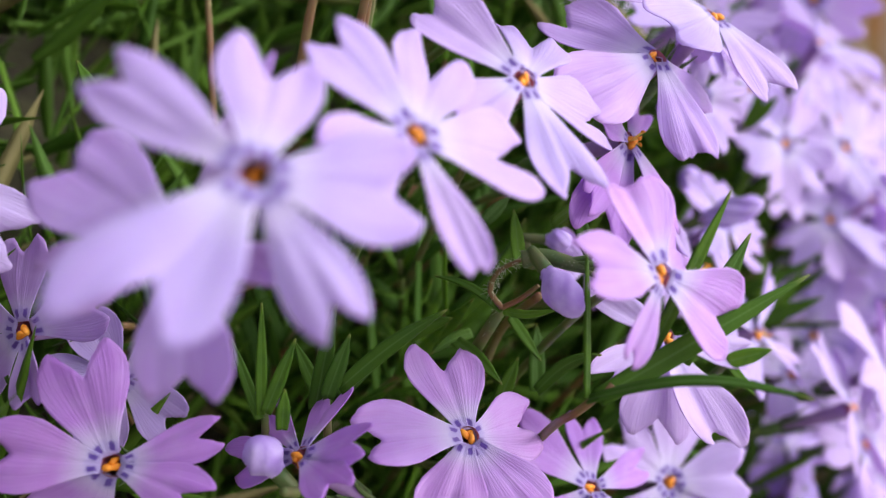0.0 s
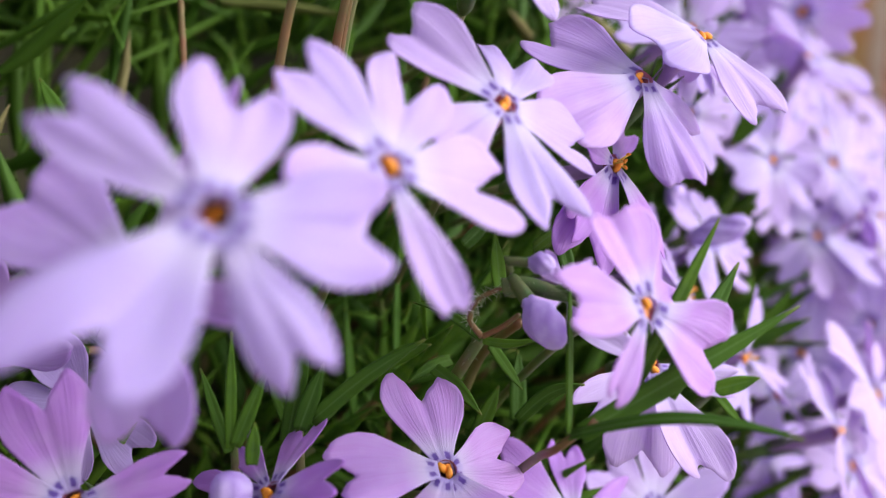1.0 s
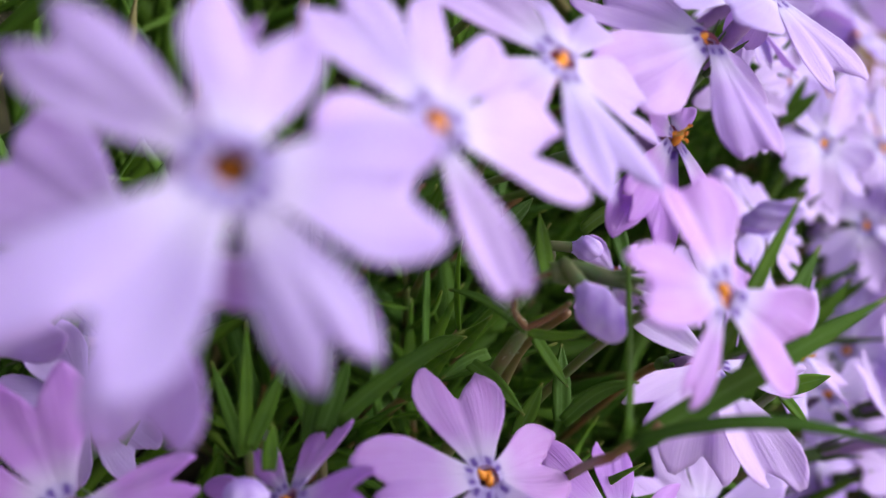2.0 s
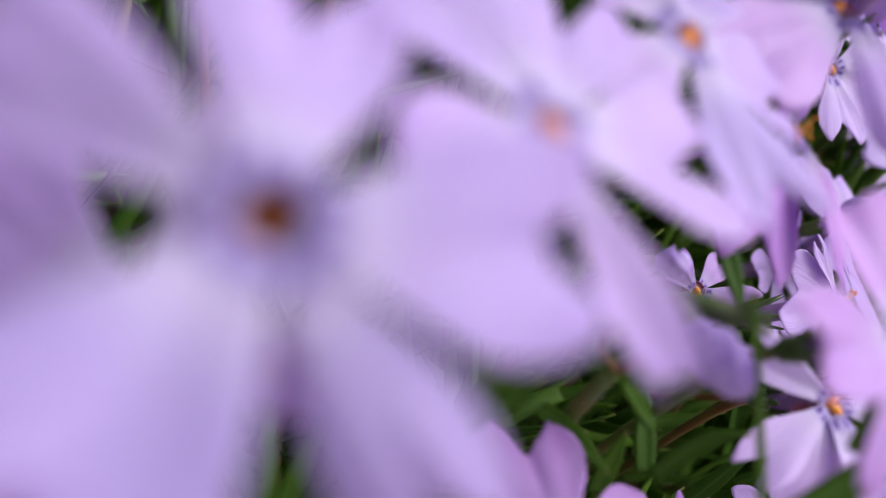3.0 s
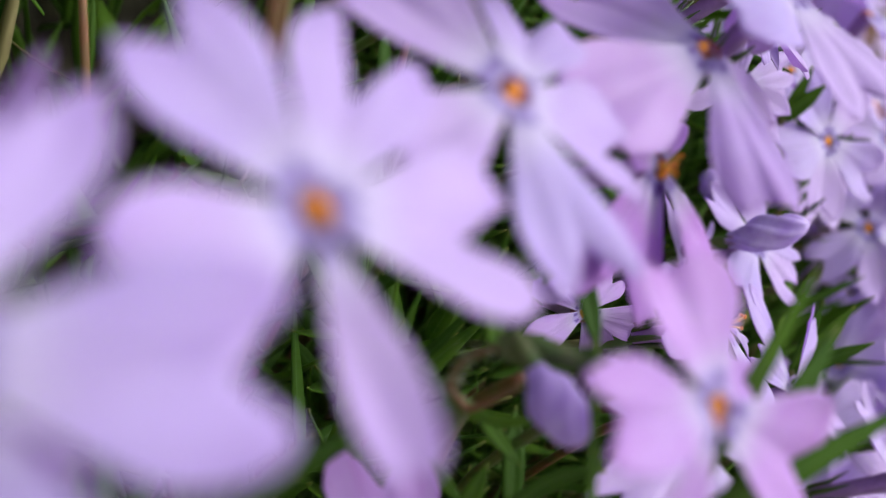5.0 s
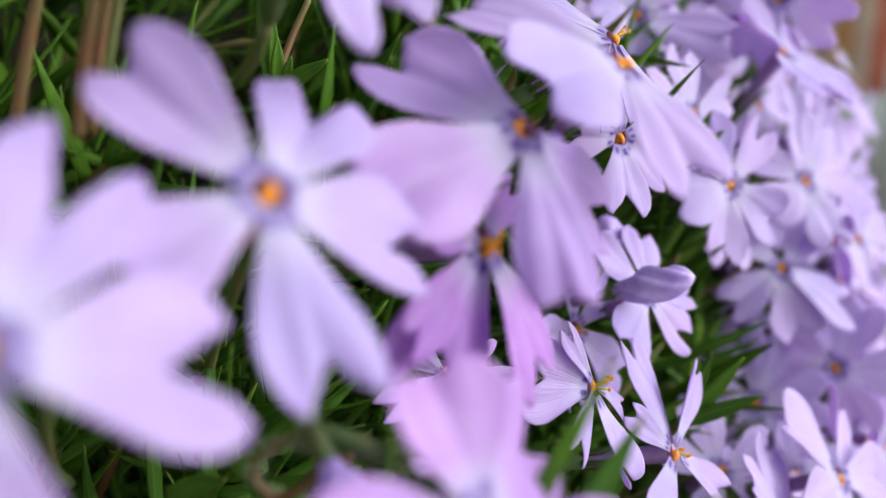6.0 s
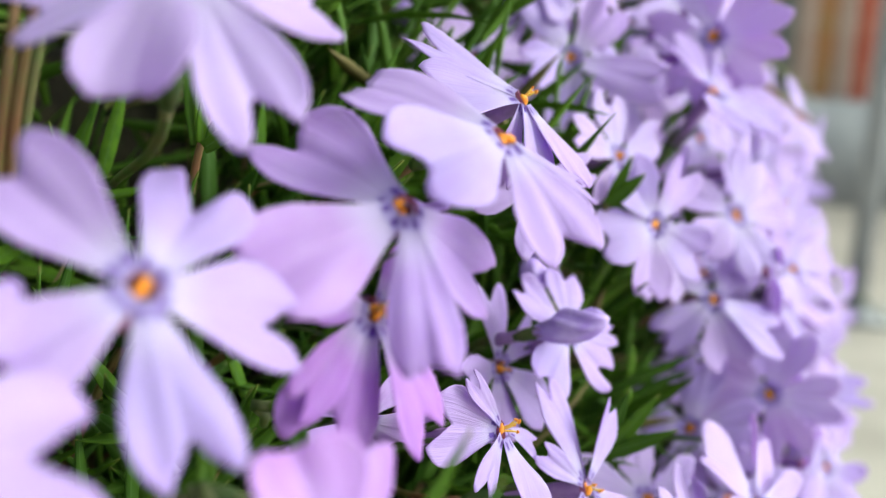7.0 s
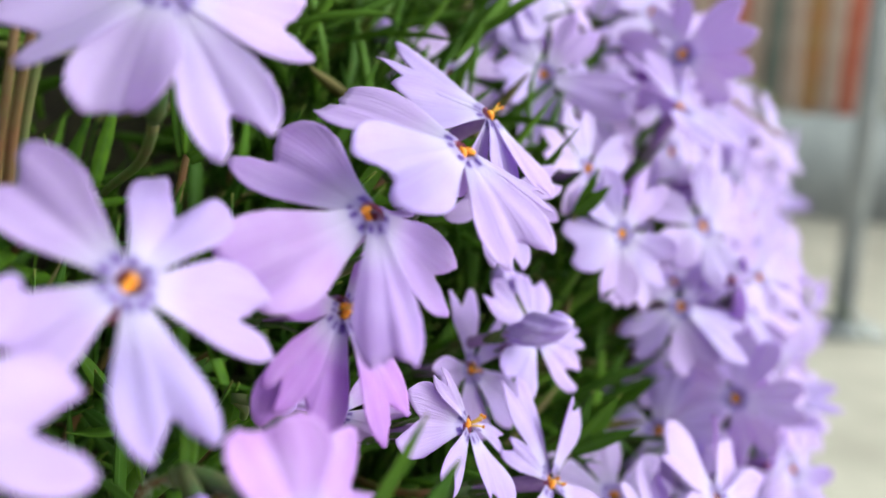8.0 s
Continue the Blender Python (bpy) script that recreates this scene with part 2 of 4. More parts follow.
def throat_bm():
    bm = bmesh.new()
    prof = [(0.00096, -0.00012), (0.00090, -0.0003), (0.00080, -0.0013), (0.0006, -0.004)]
    rings = [[bm.verts.new((r * math.cos(a), r * math.sin(a), z)) for a in (2 * math.pi * k / 16 for k in range(16))] for r, z in prof]
    for a, b in zip(rings, rings[1:]):
        for k in range(16):
            bm.faces.new((a[k], b[k], b[(k + 1) % 16], a[(k + 1) % 16]))
    bm.faces.new(rings[-1])
    return bm


def anther_bm(size=1.0):
    bm = bmesh.new()
    bmesh.ops.create_uvsphere(bm, u_segments=7, v_segments=5, radius=0.00036 * size)
    for v in bm.verts:
        v.co.y *= 1.9
        v.co.x *= 1.0 - 0.25 * abs(v.co.y) / 0.0008
        v.co.z += 0.00012 * math.cos(v.co.y * 2500)
    return bm


def calyx_bm():
    bm = bmesh.new()
    tube(bm, [(0, 0, -0.0135), (0, 0, -0.0125), (0, 0, -0.0105), (0, 0, -0.0088)], [0.0005, 0.00085, 0.00092, 0.00085], 8)
    return bm


def sepal_bm():
    """One narrow pointed tooth of the calyx."""
    bm = bmesh.new()
    tube(bm, [(0.0008, 0, -0.0092), (0.0010, 0, -0.0070), (0.0018, 0, -0.0046)], [0.00036, 0.00028, 0.00005], 5)
    return bm


def add_sepals(calyx):
    for k in range(5):
        if "sepal" not in TEMPLATE:
            TEMPLATE["sepal"] = part("sepal", sepal_bm(), CALYX, calyx)
        else:
            share(TEMPLATE["sepal"], "sepal", calyx, pose(0, 0, 0, 0, 0, 72 * k))


FLOWER_LABEL = "pale lavender phlox flower with five notched petals"
TEMPLATE = {}


def axes_of(n):
    n = Vector(n).normalized()
    e1 = Vector((0, 0, 1)) - n * n.z
    if e1.length < 0.2:
        e1 = Vector((0, 1, 0)) - n * n.y
    e1.normalize()
    return n, e1, n.cross(e1)


def flower(centre, normal, petals, seed, stalk_to=None, label=FLOWER_LABEL, open_anthers=3, show=False, skin=None, bent=None, sunk=0.0):
    """A five-petalled flower. petals: azimuth from up (degrees, anticlockwise), rise, length (mm), half angle between lobes, twist, notch, lean."""
    rng = random.Random(seed)
    n, e1, e2 = axes_of(normal)
    root = tagged(new("phlox_flower"), label, "flower", "phlox flowers")
    root.matrix_basis = Matrix((e2, -e1, n)).transposed().to_4x4()
    root.matrix_basis.translation = Vector(centre)
    # local: x = e2, y = -e1 (down), z = normal
    neck = Matrix()
    if bent:
        # the tube bends away behind the blades
        neck = Vector((0, 0, -1)).rotation_difference(root.matrix_basis.to_3x3().inverted() @ Vector(bent)).to_matrix().to_4x4()
    for az, el, mm, half, tw, notch, lean in petals:
        dent, cup, curl = notch or rng.uniform(0.16, 0.30), rng.uniform(-0.22, 0.34), rng.uniform(-0.20, 0.06)
        el -= math.degrees(math.atan(curl))  # the tip keeps its place, the blade arches
        bm = petal_bm(mm / 1000, half, dent, lean, cup, curl, rng.random())
        p = part("petal", bm, skin or PETAL, root)
        p.matrix_basis = pose(0, 0, rng.uniform(-0.00012, 0.00012), 0, 0, az + 180) @ pose(0, 0, 0, el, 0, 0) @ pose(0, 0, 0, 0, tw, 0)
    if "throat" not in TEMPLATE:
        TEMPLATE["throat"] = part("throat", throat_bm(), THROAT, root, "dark purple throat")
        TEMPLATE["anther"] = part("anther", anther_bm(), ANTHER, root, "orange pollen-dusted anther")
        TEMPLATE["calyx"] = part("calyx", calyx_bm(), CALYX, root, "green hairy pointed calyx")
        add_sepals(TEMPLATE["calyx"])
        bm = bmesh.new()
        tube(bm, [(0, 0, -0.0007), (0, 0, -0.0015), (0, 0, -0.003), (0, 0, -0.007), (0, 0, -0.012)], [0.0011, 0.0010, 0.0009, 0.00075, 0.0007], 12, False)
        TEMPLATE["tube"] = part("corolla_tube", bm, TUBE, root, "slim violet corolla tube")
        TEMPLATE["anther"].matrix_basis = pose(0.0002, 0.0003, -0.0008 - sunk, 20, 0, 30)
        todo = [("anther", open_anthers - 1)]
    else:
        for k, nm in (("throat", "throat"), ("calyx", "calyx"), ("tube", "corolla_tube")):
            o = share(TEMPLATE[k], nm, root, Matrix() if k == "throat" else neck)
            o["label"] = TEMPLATE[k]["label"]
            if k == "calyx":
                add_sepals(o)
        todo = [("anther", open_anthers)]
    for nm, count in todo:
        for k in range(count):
            o = share(TEMPLATE["anther"], "anther", root, pose(rng.uniform(-0.00045, 0.00045), rng.uniform(-0.00045, 0.00045), rng.uniform(-0.0008, 0.0001) - sunk,
                                                               rng.uniform(-30, 60), rng.uniform(-20, 20), rng.uniform(0, 360)))
            o["label"] = "orange pollen-dusted anther"
    if show:
        # stamens that stand out of the mouth, each on its filament
        for k in range(4):
            tip = Vector((rng.uniform(-0.0008, 0.0008), rng.uniform(-0.0008, 0.0008), rng.uniform(0.0006, 0.0016)))
            bm = bmesh.new()
            tube(bm, [(0, 0, -0.001), tip * 0.5, tip], 0.00010, 5)
            fil = part("filament", bm, FILAMENT, root, "thin yellow filament")
            o = share(TEMPLATE["anther"], "anther", fil, Matrix.Translation(tip) @ pose(0, 0, 0, rng.uniform(20, 90), 0, rng.uniform(0, 360)) @ Matrix.Scale(0.42, 4))
            o["label"] = "orange pollen-dusted anther"
    # stalk from the calyx into the plant
    inv = root.matrix_basis.inverted()
    if stalk_to is None:
        stalk_to = Vector(centre) - n * 0.016 + INTO * 0.030 + Vector((0, 0.006, -0.004))
    end = inv @ Vector(stalk_to)
    bm = bmesh.new()
    tube(bm, bezier(neck @ Vector((0, 0, -0.0130)), neck @ Vector((0, 0, -0.020)), end * 0.6 + Vector((0, 0, -0.006)), end, 9), 0.00045, 6)
    part("stalk", bm, STEM_RED if rng.random() < 0.5 else STEM_GREEN, root)
    return root


HEROES = []


def hero(centre, normal, petals, label=FLOWER_LABEL, show=False, skin=None, bent=None, sunk=0.0):
    back = Vector(centre) - Vector(normal) * 0.016 + Vector((-0.010, 0.024, -0.008))
    if bent:
        back = Vector(centre) + Vector(bent) * 0.045 + Vector((-0.004, 0, -0.012))
    HEROES.append(Vector(centre))
    if show:
        label = "side-turned pale lavender phlox flower with protruding orange stamens"
    return flower(centre, normal, petals, 100 + len(HEROES), stalk_to=back, label=label, show=show, skin=skin, bent=bent, sunk=sunk)


hero((-0.0100, 0.0567, 0.3441), (0.14, -0.97, 0.21), [(55, -5, 9.8, 10, 5, 0.17, -0.04), (-8, -34, 9.6, 15, 15, 0.28, -0.04), (-97, -18, 9.6, 15, -7, 0.2, 0.04), (-152, -4, 9.6, 10, 0, 0.18, 0), (139, 25, 11.5, 17, 17, 0.3, 0.16)], label='large wide-open pale lavender phlox flower with deeply notched petals', sunk=0.0014)
hero((-0.0018, 0.0708, 0.3451), (0.55, -0.7, 0.46), [(28.9, -5, 9, 14, 0, 0, 0.05), (-39.6, -14.1, 11, 13, -4.6, 0.4, -0.02), (-100.4, -5, 10.2, 17, -9.6, 0.3, 0.02), (-182.2, 10.4, 10.3, 7, 7.9, 0.05, 0.03), (111, 12, 9.5, 15, -10, 0, -0.04)], label='pale lavender phlox flower with violet-ringed orange eye', bent=(-0.15, 0.95, -0.30))
hero((0.0064, 0.0852, 0.3486), (0.46, -0.56, 0.69), [(29.5, -6.9, 10.2, 12.6, -18.5, 0.13, 0.04), (-47.4, -13.8, 11.9, 12.5, -5.6, 0.36, -0.01), (-102.1, -18.6, 10.9, 13.6, 6, 0, -0.04), (175.5, -2.5, 10.8, 11.6, 5.1, 0.22, 0.01), (110, -4, 9.4, 12, 1, 0, -0.01)], label='pale lavender phlox flower with one long narrow petal', bent=(-0.15, 0.95, -0.30))
# darker petal tone imitates shade on its angled petals
hero((0.0202, 0.1018, 0.3504), (0.42, -0.62, 0.67), [(22.6, -25.5, 11.5, 17.8, -9.1, 0.15, 0.03), (110.5, -4.6, 12.3, 13.9, -6.9, 0.05, 0), (164, 5, 13, 8.7, 17.7, 0.05, 0), (-121.5, -27, 10.3, 16.4, -0.4, 0, -0.01), (-53, -40, 9.1, 14, -20, 0, 0.03)], sunk=0.0003, skin=PETAL_SHADED)
hero((0.0172, 0.0821, 0.3335), (0.7, -0.63, 0.34), [(2.4, -5.2, 7.8, 21.4, -6.3, 0.08, -0.01), (-75.3, -15.3, 10.1, 17.6, -0.6, 0.32, 0), (78.2, 0.4, 10.1, 11.3, 12.1, 0, 0.06), (139.8, -11.6, 8, 9, -5.7, 0, 0.02), (-126.8, -1.3, 10.1, 16.9, 17.4, 0.22, -0.01)], label='pinkish lavender phlox flower beside a bright green sprout', skin=PINK, bent=(-0.15, 0.95, -0.30))
hero((0.0023, 0.0921, 0.3166), (0.09, -0.85, 0.51), [(12.6, -22.8, 10.2, 17.4, 15.4, 0.25, -0.05), (87.7, 21.7, 10.6, 13.1, 20.6, 0.21, 0.05), (-74.5, -35.4, 9.4, 16.6, 2.2, 0.28, 0), (160, 25, 9.2, 15, 5, 0, 0.02), (-144, 8, 9.1, 15, -2, 0, -0.03)], label='flat open pink-lavender phlox flower low in the cushion', skin=PINK)
hero((-0.0275, 0.0843, 0.3169), (0.03, -0.93, 0.38), [(20, 10, 10.1, 17, 2, 0.26, -0.02), (-76, 0, 9.2, 9, -2, 0.21, -0.02), (-108, 15, 9, 11, -12, 0, -0.08), (82, 8, 9.8, 14, -1, 0, 0.01), (141, -25, 9.1, 20, -21, 0, 0.06)], label='shade-deepened mauve phlox flower with overlapping petals low in the cushion', skin=MAUVE_SHADED)
hero((-0.0379, 0.0938, 0.3260), (-0.36, -0.91, 0.2), [(-149, 23, 7.9, 10, -1, 0, -0.05), (9, -3, 8.4, 15, -3, 0, 0), (-68, 0, 8.7, 15, 9, 0, 0.03), (75, -5, 8.6, 12, -5, 0, 0.01), (132, -2, 8.5, 15, -6, 0, 0.02)], skin=PETAL_SHADED)
hero((-0.0123, 0.0872, 0.3167), (-0.58, -0.46, 0.67), [(75, -4, 9.1, 7, 0, 0, -0.01), (26, -17, 8.6, 11, -4, 0, -0.02), (-67, 7, 8.8, 10, -1, 0.22, 0.01), (-99, 10, 9, 10, -13, 0, -0.03), (118, -2, 8.7, 11, -25, 0, 0.08)], skin=MAUVE_SHADED)
# its deep tone includes the shade of the flower above, as colour
hero((0.0182, 0.1043, 0.3423), (0.75, -0.61, 0.25), [(148, -12, 10.5, 19, 8, 0, 0.01), (-162, 5, 10.6, 13, -11, 0, 0.04), (77, 17, 9.5, 7, -10, 0, -0.04), (121, -5, 9.8, 10, -6, 0, 0), (-67, -16, 9.5, 7, -19, 0, 0.05)], label='shade-deepened mauve phlox flower half hidden under another flower', show=True, skin=MAUVE_SHADED)
hero((0.0272, 0.1098, 0.3545), (0.53, -0.43, 0.73), [(24.4, -25.1, 11.5, 14.4, -5.3, 0.05, -0.07), (99.6, -2.6, 11.8, 17.7, -0.8, 0, -0.04), (-186.5, -1.8, 11, 13.9, 14.4, 0, 0.01), (-127, -7, 9.8, 12, -22, 0, -0.02), (-78, -60, 7.1, 12, -11, 0, 0.02)])
# one tone between its lit upper petal and its shaded lower one
hero((-0.0168, 0.0672, 0.3387), (-0.19, -0.93, 0.31), [(59, 3, 9.9, 18, 17, 0.12, -0.07), (-174, -6, 10, 15, 1, 0.15, -0.03), (-105, 18, 9.5, 7, -16, 0, -0.11), (-30, 4, 13.3, 7, -2, 0, 0.03), (113, 5, 9.7, 11, 1, 0, 0.01)], label='shade-toned lavender phlox flower half hidden behind a larger flower', skin=PETAL_SHADED)
hero((0.0156, 0.1057, 0.3061), (0.37, -0.59, 0.72), [(38, 4, 10.3, 14, 3, 0, 0.02), (-26, -10, 9.7, 10, 2, 0, 0.01), (-84, -9, 9.7, 9, 20, 0, -0.07), (165, 20, 8.9, 12, 9, 0, 0.06), (111, 1, 9.8, 10, 3, 0, 0.01)], skin=MAUVE_SHADED)
hero((0.0226, 0.1048, 0.3224), (0.3, -0.85, 0.43), [(160, 5, 10.4, 17, 0, 0, 0.02), (-177, 22, 12.5, 11, -3, 0, -0.04), (112, 11, 10.7, 9, 5, 0, 0.03), (64, 16, 10.7, 7, -22, 0, -0.06), (-104, -9, 10.8, 8, -8, 0, 0.01)], label='pale phlox flower hanging below a pinkish one', skin=PETAL_LIT, bent=(-0.15, 0.95, -0.30))
# the paler tone stands in for skylight on its upturned face
hero((0.0065, 0.0953, 0.3657), (0.21, -0.67, 0.71), [(156, -7, 10, 15, 17, 0.06, 0.06), (-151, -21, 11.6, 12, 7, 0.24, 0.03), (108, -13, 10.7, 12, 4, 0, 0.05), (-94, -17, 10, 18, 0, 0, 0.04), (2, 23, 9.8, 14, -6, 0, 0.03)], label='lavender phlox flower toned up for skylight, hanging above its neighbours', skin=PETAL_LIT)
hero((0.0304, 0.1257, 0.3248), (0.91, -0.32, 0.26), [(64, -24, 9.5, 18, -18, 0, -0.04), (35, -4, 8.2, 7, -10, 0, -0.08), (-190, 13, 9.1, 16, 3, 0, -0.02), (-121, 4, 9, 8, -17, 0, 0.01), (116, -4, 8.7, 10, 1, 0, 0.03)], show=True)
hero((0.0406, 0.1344, 0.3151), (0.96, -0.19, 0.22), [(-14, -14, 11.9, 13, -17, 0, -0.03), (39, -24, 9.1, 8, -18, 0, -0.09), (-42, 20, 9.7, 13, -7, 0, 0.02), (131, -12, 8.7, 18, 21, 0, 0.05), (-156, 30, 9.3, 14, -4, 0, 0)], show=True)
hero((0.0322, 0.1499, 0.3229), (0.74, -0.61, 0.27), [(-6, 0, 9.6, 14, 4, 0, -0.02), (85, 9, 9.1, 11, -1, 0, 0), (168, 0, 9, 16, -2, 0, 0.02), (-141, 8, 9.5, 16, -1, 0, 0.01), (-65, 7, 9.3, 10, -1, 0, 0.02)], show=True)
hero((0.0342, 0.1435, 0.3453), (0.37, -0.92, 0.15), [(92, 23, 8.7, 14, -22, 0, -0.04), (-188, 23, 8.3, 16, -1, 0.26, 0), (-118, -12, 8.6, 12, -2, 0, 0), (28, 39, 8.1, 10, -4, 0, -0.04), (-72, -10, 8.6, 10, -3, 0, 0.02)])
hero((0.0401, 0.1500, 0.3275), (0.57, -0.63, 0.53), [(125, 3, 9.2, 16, -4, 0, -0.01), (-143, -5, 8.8, 16, -1, 0, -0.01), (40, 0, 8.7, 12, -3, 0, -0.05), (-30, -10, 8.9, 14, -5, 0, 0.02), (-99, -5, 9.2, 9, -6, 0, 0.01)])
hero((0.0443, 0.1906, 0.3575), (0.23, -0.94, 0.25), [(31, 0, 11.7, 13, 2, 0, -0.02), (106, 26, 10.4, 15, -6, 0, -0.01), (-175, -10, 11.7, 18, 2, 0, 0.06), (-112, 18, 14.4, 11, 0, 0, 0.04), (-43, 5, 10.9, 14, -6, 0, 0.04)])
hero((0.0684, 0.1866, 0.3224), (0.12, -0.73, 0.67), [(121, -18, 10.9, 13, -2, 0, -0.02), (44, -1, 11.8, 13, 2, 0, -0.04), (-168, -15, 10.5, 19, 5, 0, 0.06), (-117, -10, 12.3, 19, -16, 0, 0.12), (-46, 3, 10.3, 13, -11, 0, 0.04)])
hero((0.0667, 0.1871, 0.3012), (-0.21, -0.92, 0.33), [(79, 1, 11.5, 15, 0, 0.2, 0.05), (173, 2, 11.3, 18, 1, 0, -0.01), (-7, 5, 12.2, 14, -1, 0, 0.07), (-81, 5, 11.3, 16, -1, 0, 0.04), (-125, 5, 11.6, 11, 0, 0, -0.03)])
hero((0.0726, 0.1828, 0.2917), (0.11, -0.99, 0.1), [(11, 19, 9.9, 16, -1, 0, -0.01), (90, -12, 11.4, 12, 0, 0, 0.03), (-85, -5, 10.3, 18, -5, 0, 0.01), (178, 5, 10.7, 13, 2, 0, -0.03), (135, 1, 11.8, 9, -3, 0, -0.02)])
hero((0.0316, 0.1360, 0.3554), (0.8, -0.18, 0.57), [(0, -28, 13, 13, -14, 0, -0.02), (47, -37, 11, 15, -4, 0, -0.01), (-184, 4, 10.5, 16, 5, 0, -0.09), (141, -11, 9.3, 11, 15, 0, 0.08), (128, -28, 10.4, 8, 2, 0, 0.04)], show=True)
hero((0.0169, 0.1236, 0.3262), (0.35, -0.93, 0.13), [(100, 30, 8.9, 8, 10, 0, 0.04), (-144, -38, 8.8, 9, 18, 0, -0.05), (-107, -19, 9.1, 9, 14, 0, -0.04), (56, 36, 9, 7, -18, 0, -0.06), (-69, -38, 8.8, 7, -23, 0, 0.07)], skin=PETAL_SHADED)

# further flowers: a few kinds, each turned and sized its own way
rng = random.Random(7)
KINDS = []
for k in range(7):
    turn = rng.uniform(0, 72)
    KINDS.append([(turn + 72 * i + rng.uniform(-9, 9), rng.uniform(-10, 14), rng.uniform(9.8, 11.4), rng.uniform(14, 19), rng.uniform(-14, 14), 0, rng.uniform(-0.06, 0.06)) for i in range(5)])
MADE = {}


def place_flower(c, normal, size=1.0, kind=None):
    k = rng.randrange(len(KINDS)) if kind is None else kind
    n, e1, e2 = axes_of(normal)
    m = Matrix((e2, -e1, n)).transposed().to_4x4() @ pose(0, 0, 0, 0, 0, rng.uniform(-40, 40))
    m.translation = Vector(c)
    if k not in MADE:
        # most far kinds take the brightened tone, standing in for light on the open side
        MADE[k] = flower(c, normal, KINDS[k], 500 + k, skin=(None, PETAL_LIT, PETAL_LIT, None, PETAL_LIT, PETAL_LIT, PETAL_LIT)[k])
        MADE[k].matrix_basis = m
        return MADE[k]
    o = copy_thing(MADE[k], m)
    o.scale = (size, size, size)
    return o


SPOTS = list(HEROES)
# sprays that stand out of the far outline
SPOTS.append(Vector((0.1237, 0.2844, 0.3092)))
place_flower(SPOTS[-1], (0.7, -0.6, 0.4), 1.10)
SPOTS.append(Vector((0.1316, 0.2854, 0.2958)))
place_flower(SPOTS[-1], (0.8, -0.55, 0.1), 1.10)
SPOTS.append(Vector((0.1173, 0.2915, 0.3419)))
place_flower(SPOTS[-1], (0.6, -0.5, 0.6), 1.10)
SPOTS.append(Vector((0.1250, 0.2978, 0.3335)))
place_flower(SPOTS[-1], (0.8, -0.5, 0.2), 0.93)
SPOTS.append(Vector((0.0941, 0.2493, 0.3347)))
place_flower(SPOTS[-1], (0.4, -0.9, 0.2), 1.07)
SPOTS.append(Vector((0.1028, 0.2225, 0.2887)))
place_flower(SPOTS[-1], (0.7, -0.6, 0.4), 1.03)
SPOTS.append(Vector((0.1024, 0.2278, 0.2939)))
place_flower(SPOTS[-1], (0.6, -0.5, 0.6), 0.98)
SPOTS.append(Vector((0.1021, 0.2205, 0.2787)))
place_flower(SPOTS[-1], (0.6, -0.6, 0.2), 0.94)
SPOTS.append(Vector((0.0870, 0.2553, 0.3617)))
place_flower(SPOTS[-1], (0.5, -0.8, 0.4), 1.02)
SPOTS.append(Vector((0.0968, 0.2387, 0.3245)))
place_flower(SPOTS[-1], (0.5, -0.8, 0.3), 0.98)
SPOTS.append(Vector((0.0539, 0.1689, 0.3370)))
place_flower(SPOTS[-1], (0.5, -0.8, 0.3), 0.96)
SPOTS.append(Vector((0.0722, 0.1918, 0.3346)))
place_flower(SPOTS[-1], (0.3, -0.8, 0.5), 0.99)
SPOTS.append(Vector((0.0632, 0.2099, 0.3390)))
place_flower(SPOTS[-1], (0.6, -0.5, 0.1), 0.99)
SPOTS.append(Vector((0.0546, 0.1964, 0.3526)))
place_flower(SPOTS[-1], (0.6, -0.6, 0.5), 1.04)
SPOTS.append(Vector((0.0753, 0.2268, 0.3426)))
place_flower(SPOTS[-1], (0.5, -0.7, 0.4), 1.03)
SPOTS.append(Vector((-0.0447, 0.0868, 0.3405)))
place_flower(SPOTS[-1], (0.2, -0.9, 0.2), 0.90)
SPOTS.append(Vector((-0.0307, 0.0983, 0.3200)))
place_flower(SPOTS[-1], (0.3, -0.8, 0.4), 0.67)
SPOTS.append(Vector((0.0277, 0.1240, 0.2992)))
place_flower(SPOTS[-1], (0.3, -0.8, 0.4), 0.89)
SPOTS.append(Vector((0.0297, 0.1854, 0.3573)))
place_flower(SPOTS[-1], (0.3, -0.8, 0.5), 1)
SPOTS.append(Vector((0.0586, 0.1868, 0.3321)))
place_flower(SPOTS[-1], (0.6, -0.6, 0.5), 0.95)
SPOTS.append(Vector((0.0489, 0.1717, 0.3455)))
place_flower(SPOTS[-1], (0.7, -0.6, 0.3), 0.9)
SPOTS.append(Vector((0.0941, 0.2487, 0.3335)))
place_flower(SPOTS[-1], (0.5, -0.8, 0.3), 1.05)
SPOTS.append(Vector((0.0763, 0.2373, 0.3482)))
place_flower(SPOTS[-1], (0.4, -0.8, 0.4), 1)
tries = 0
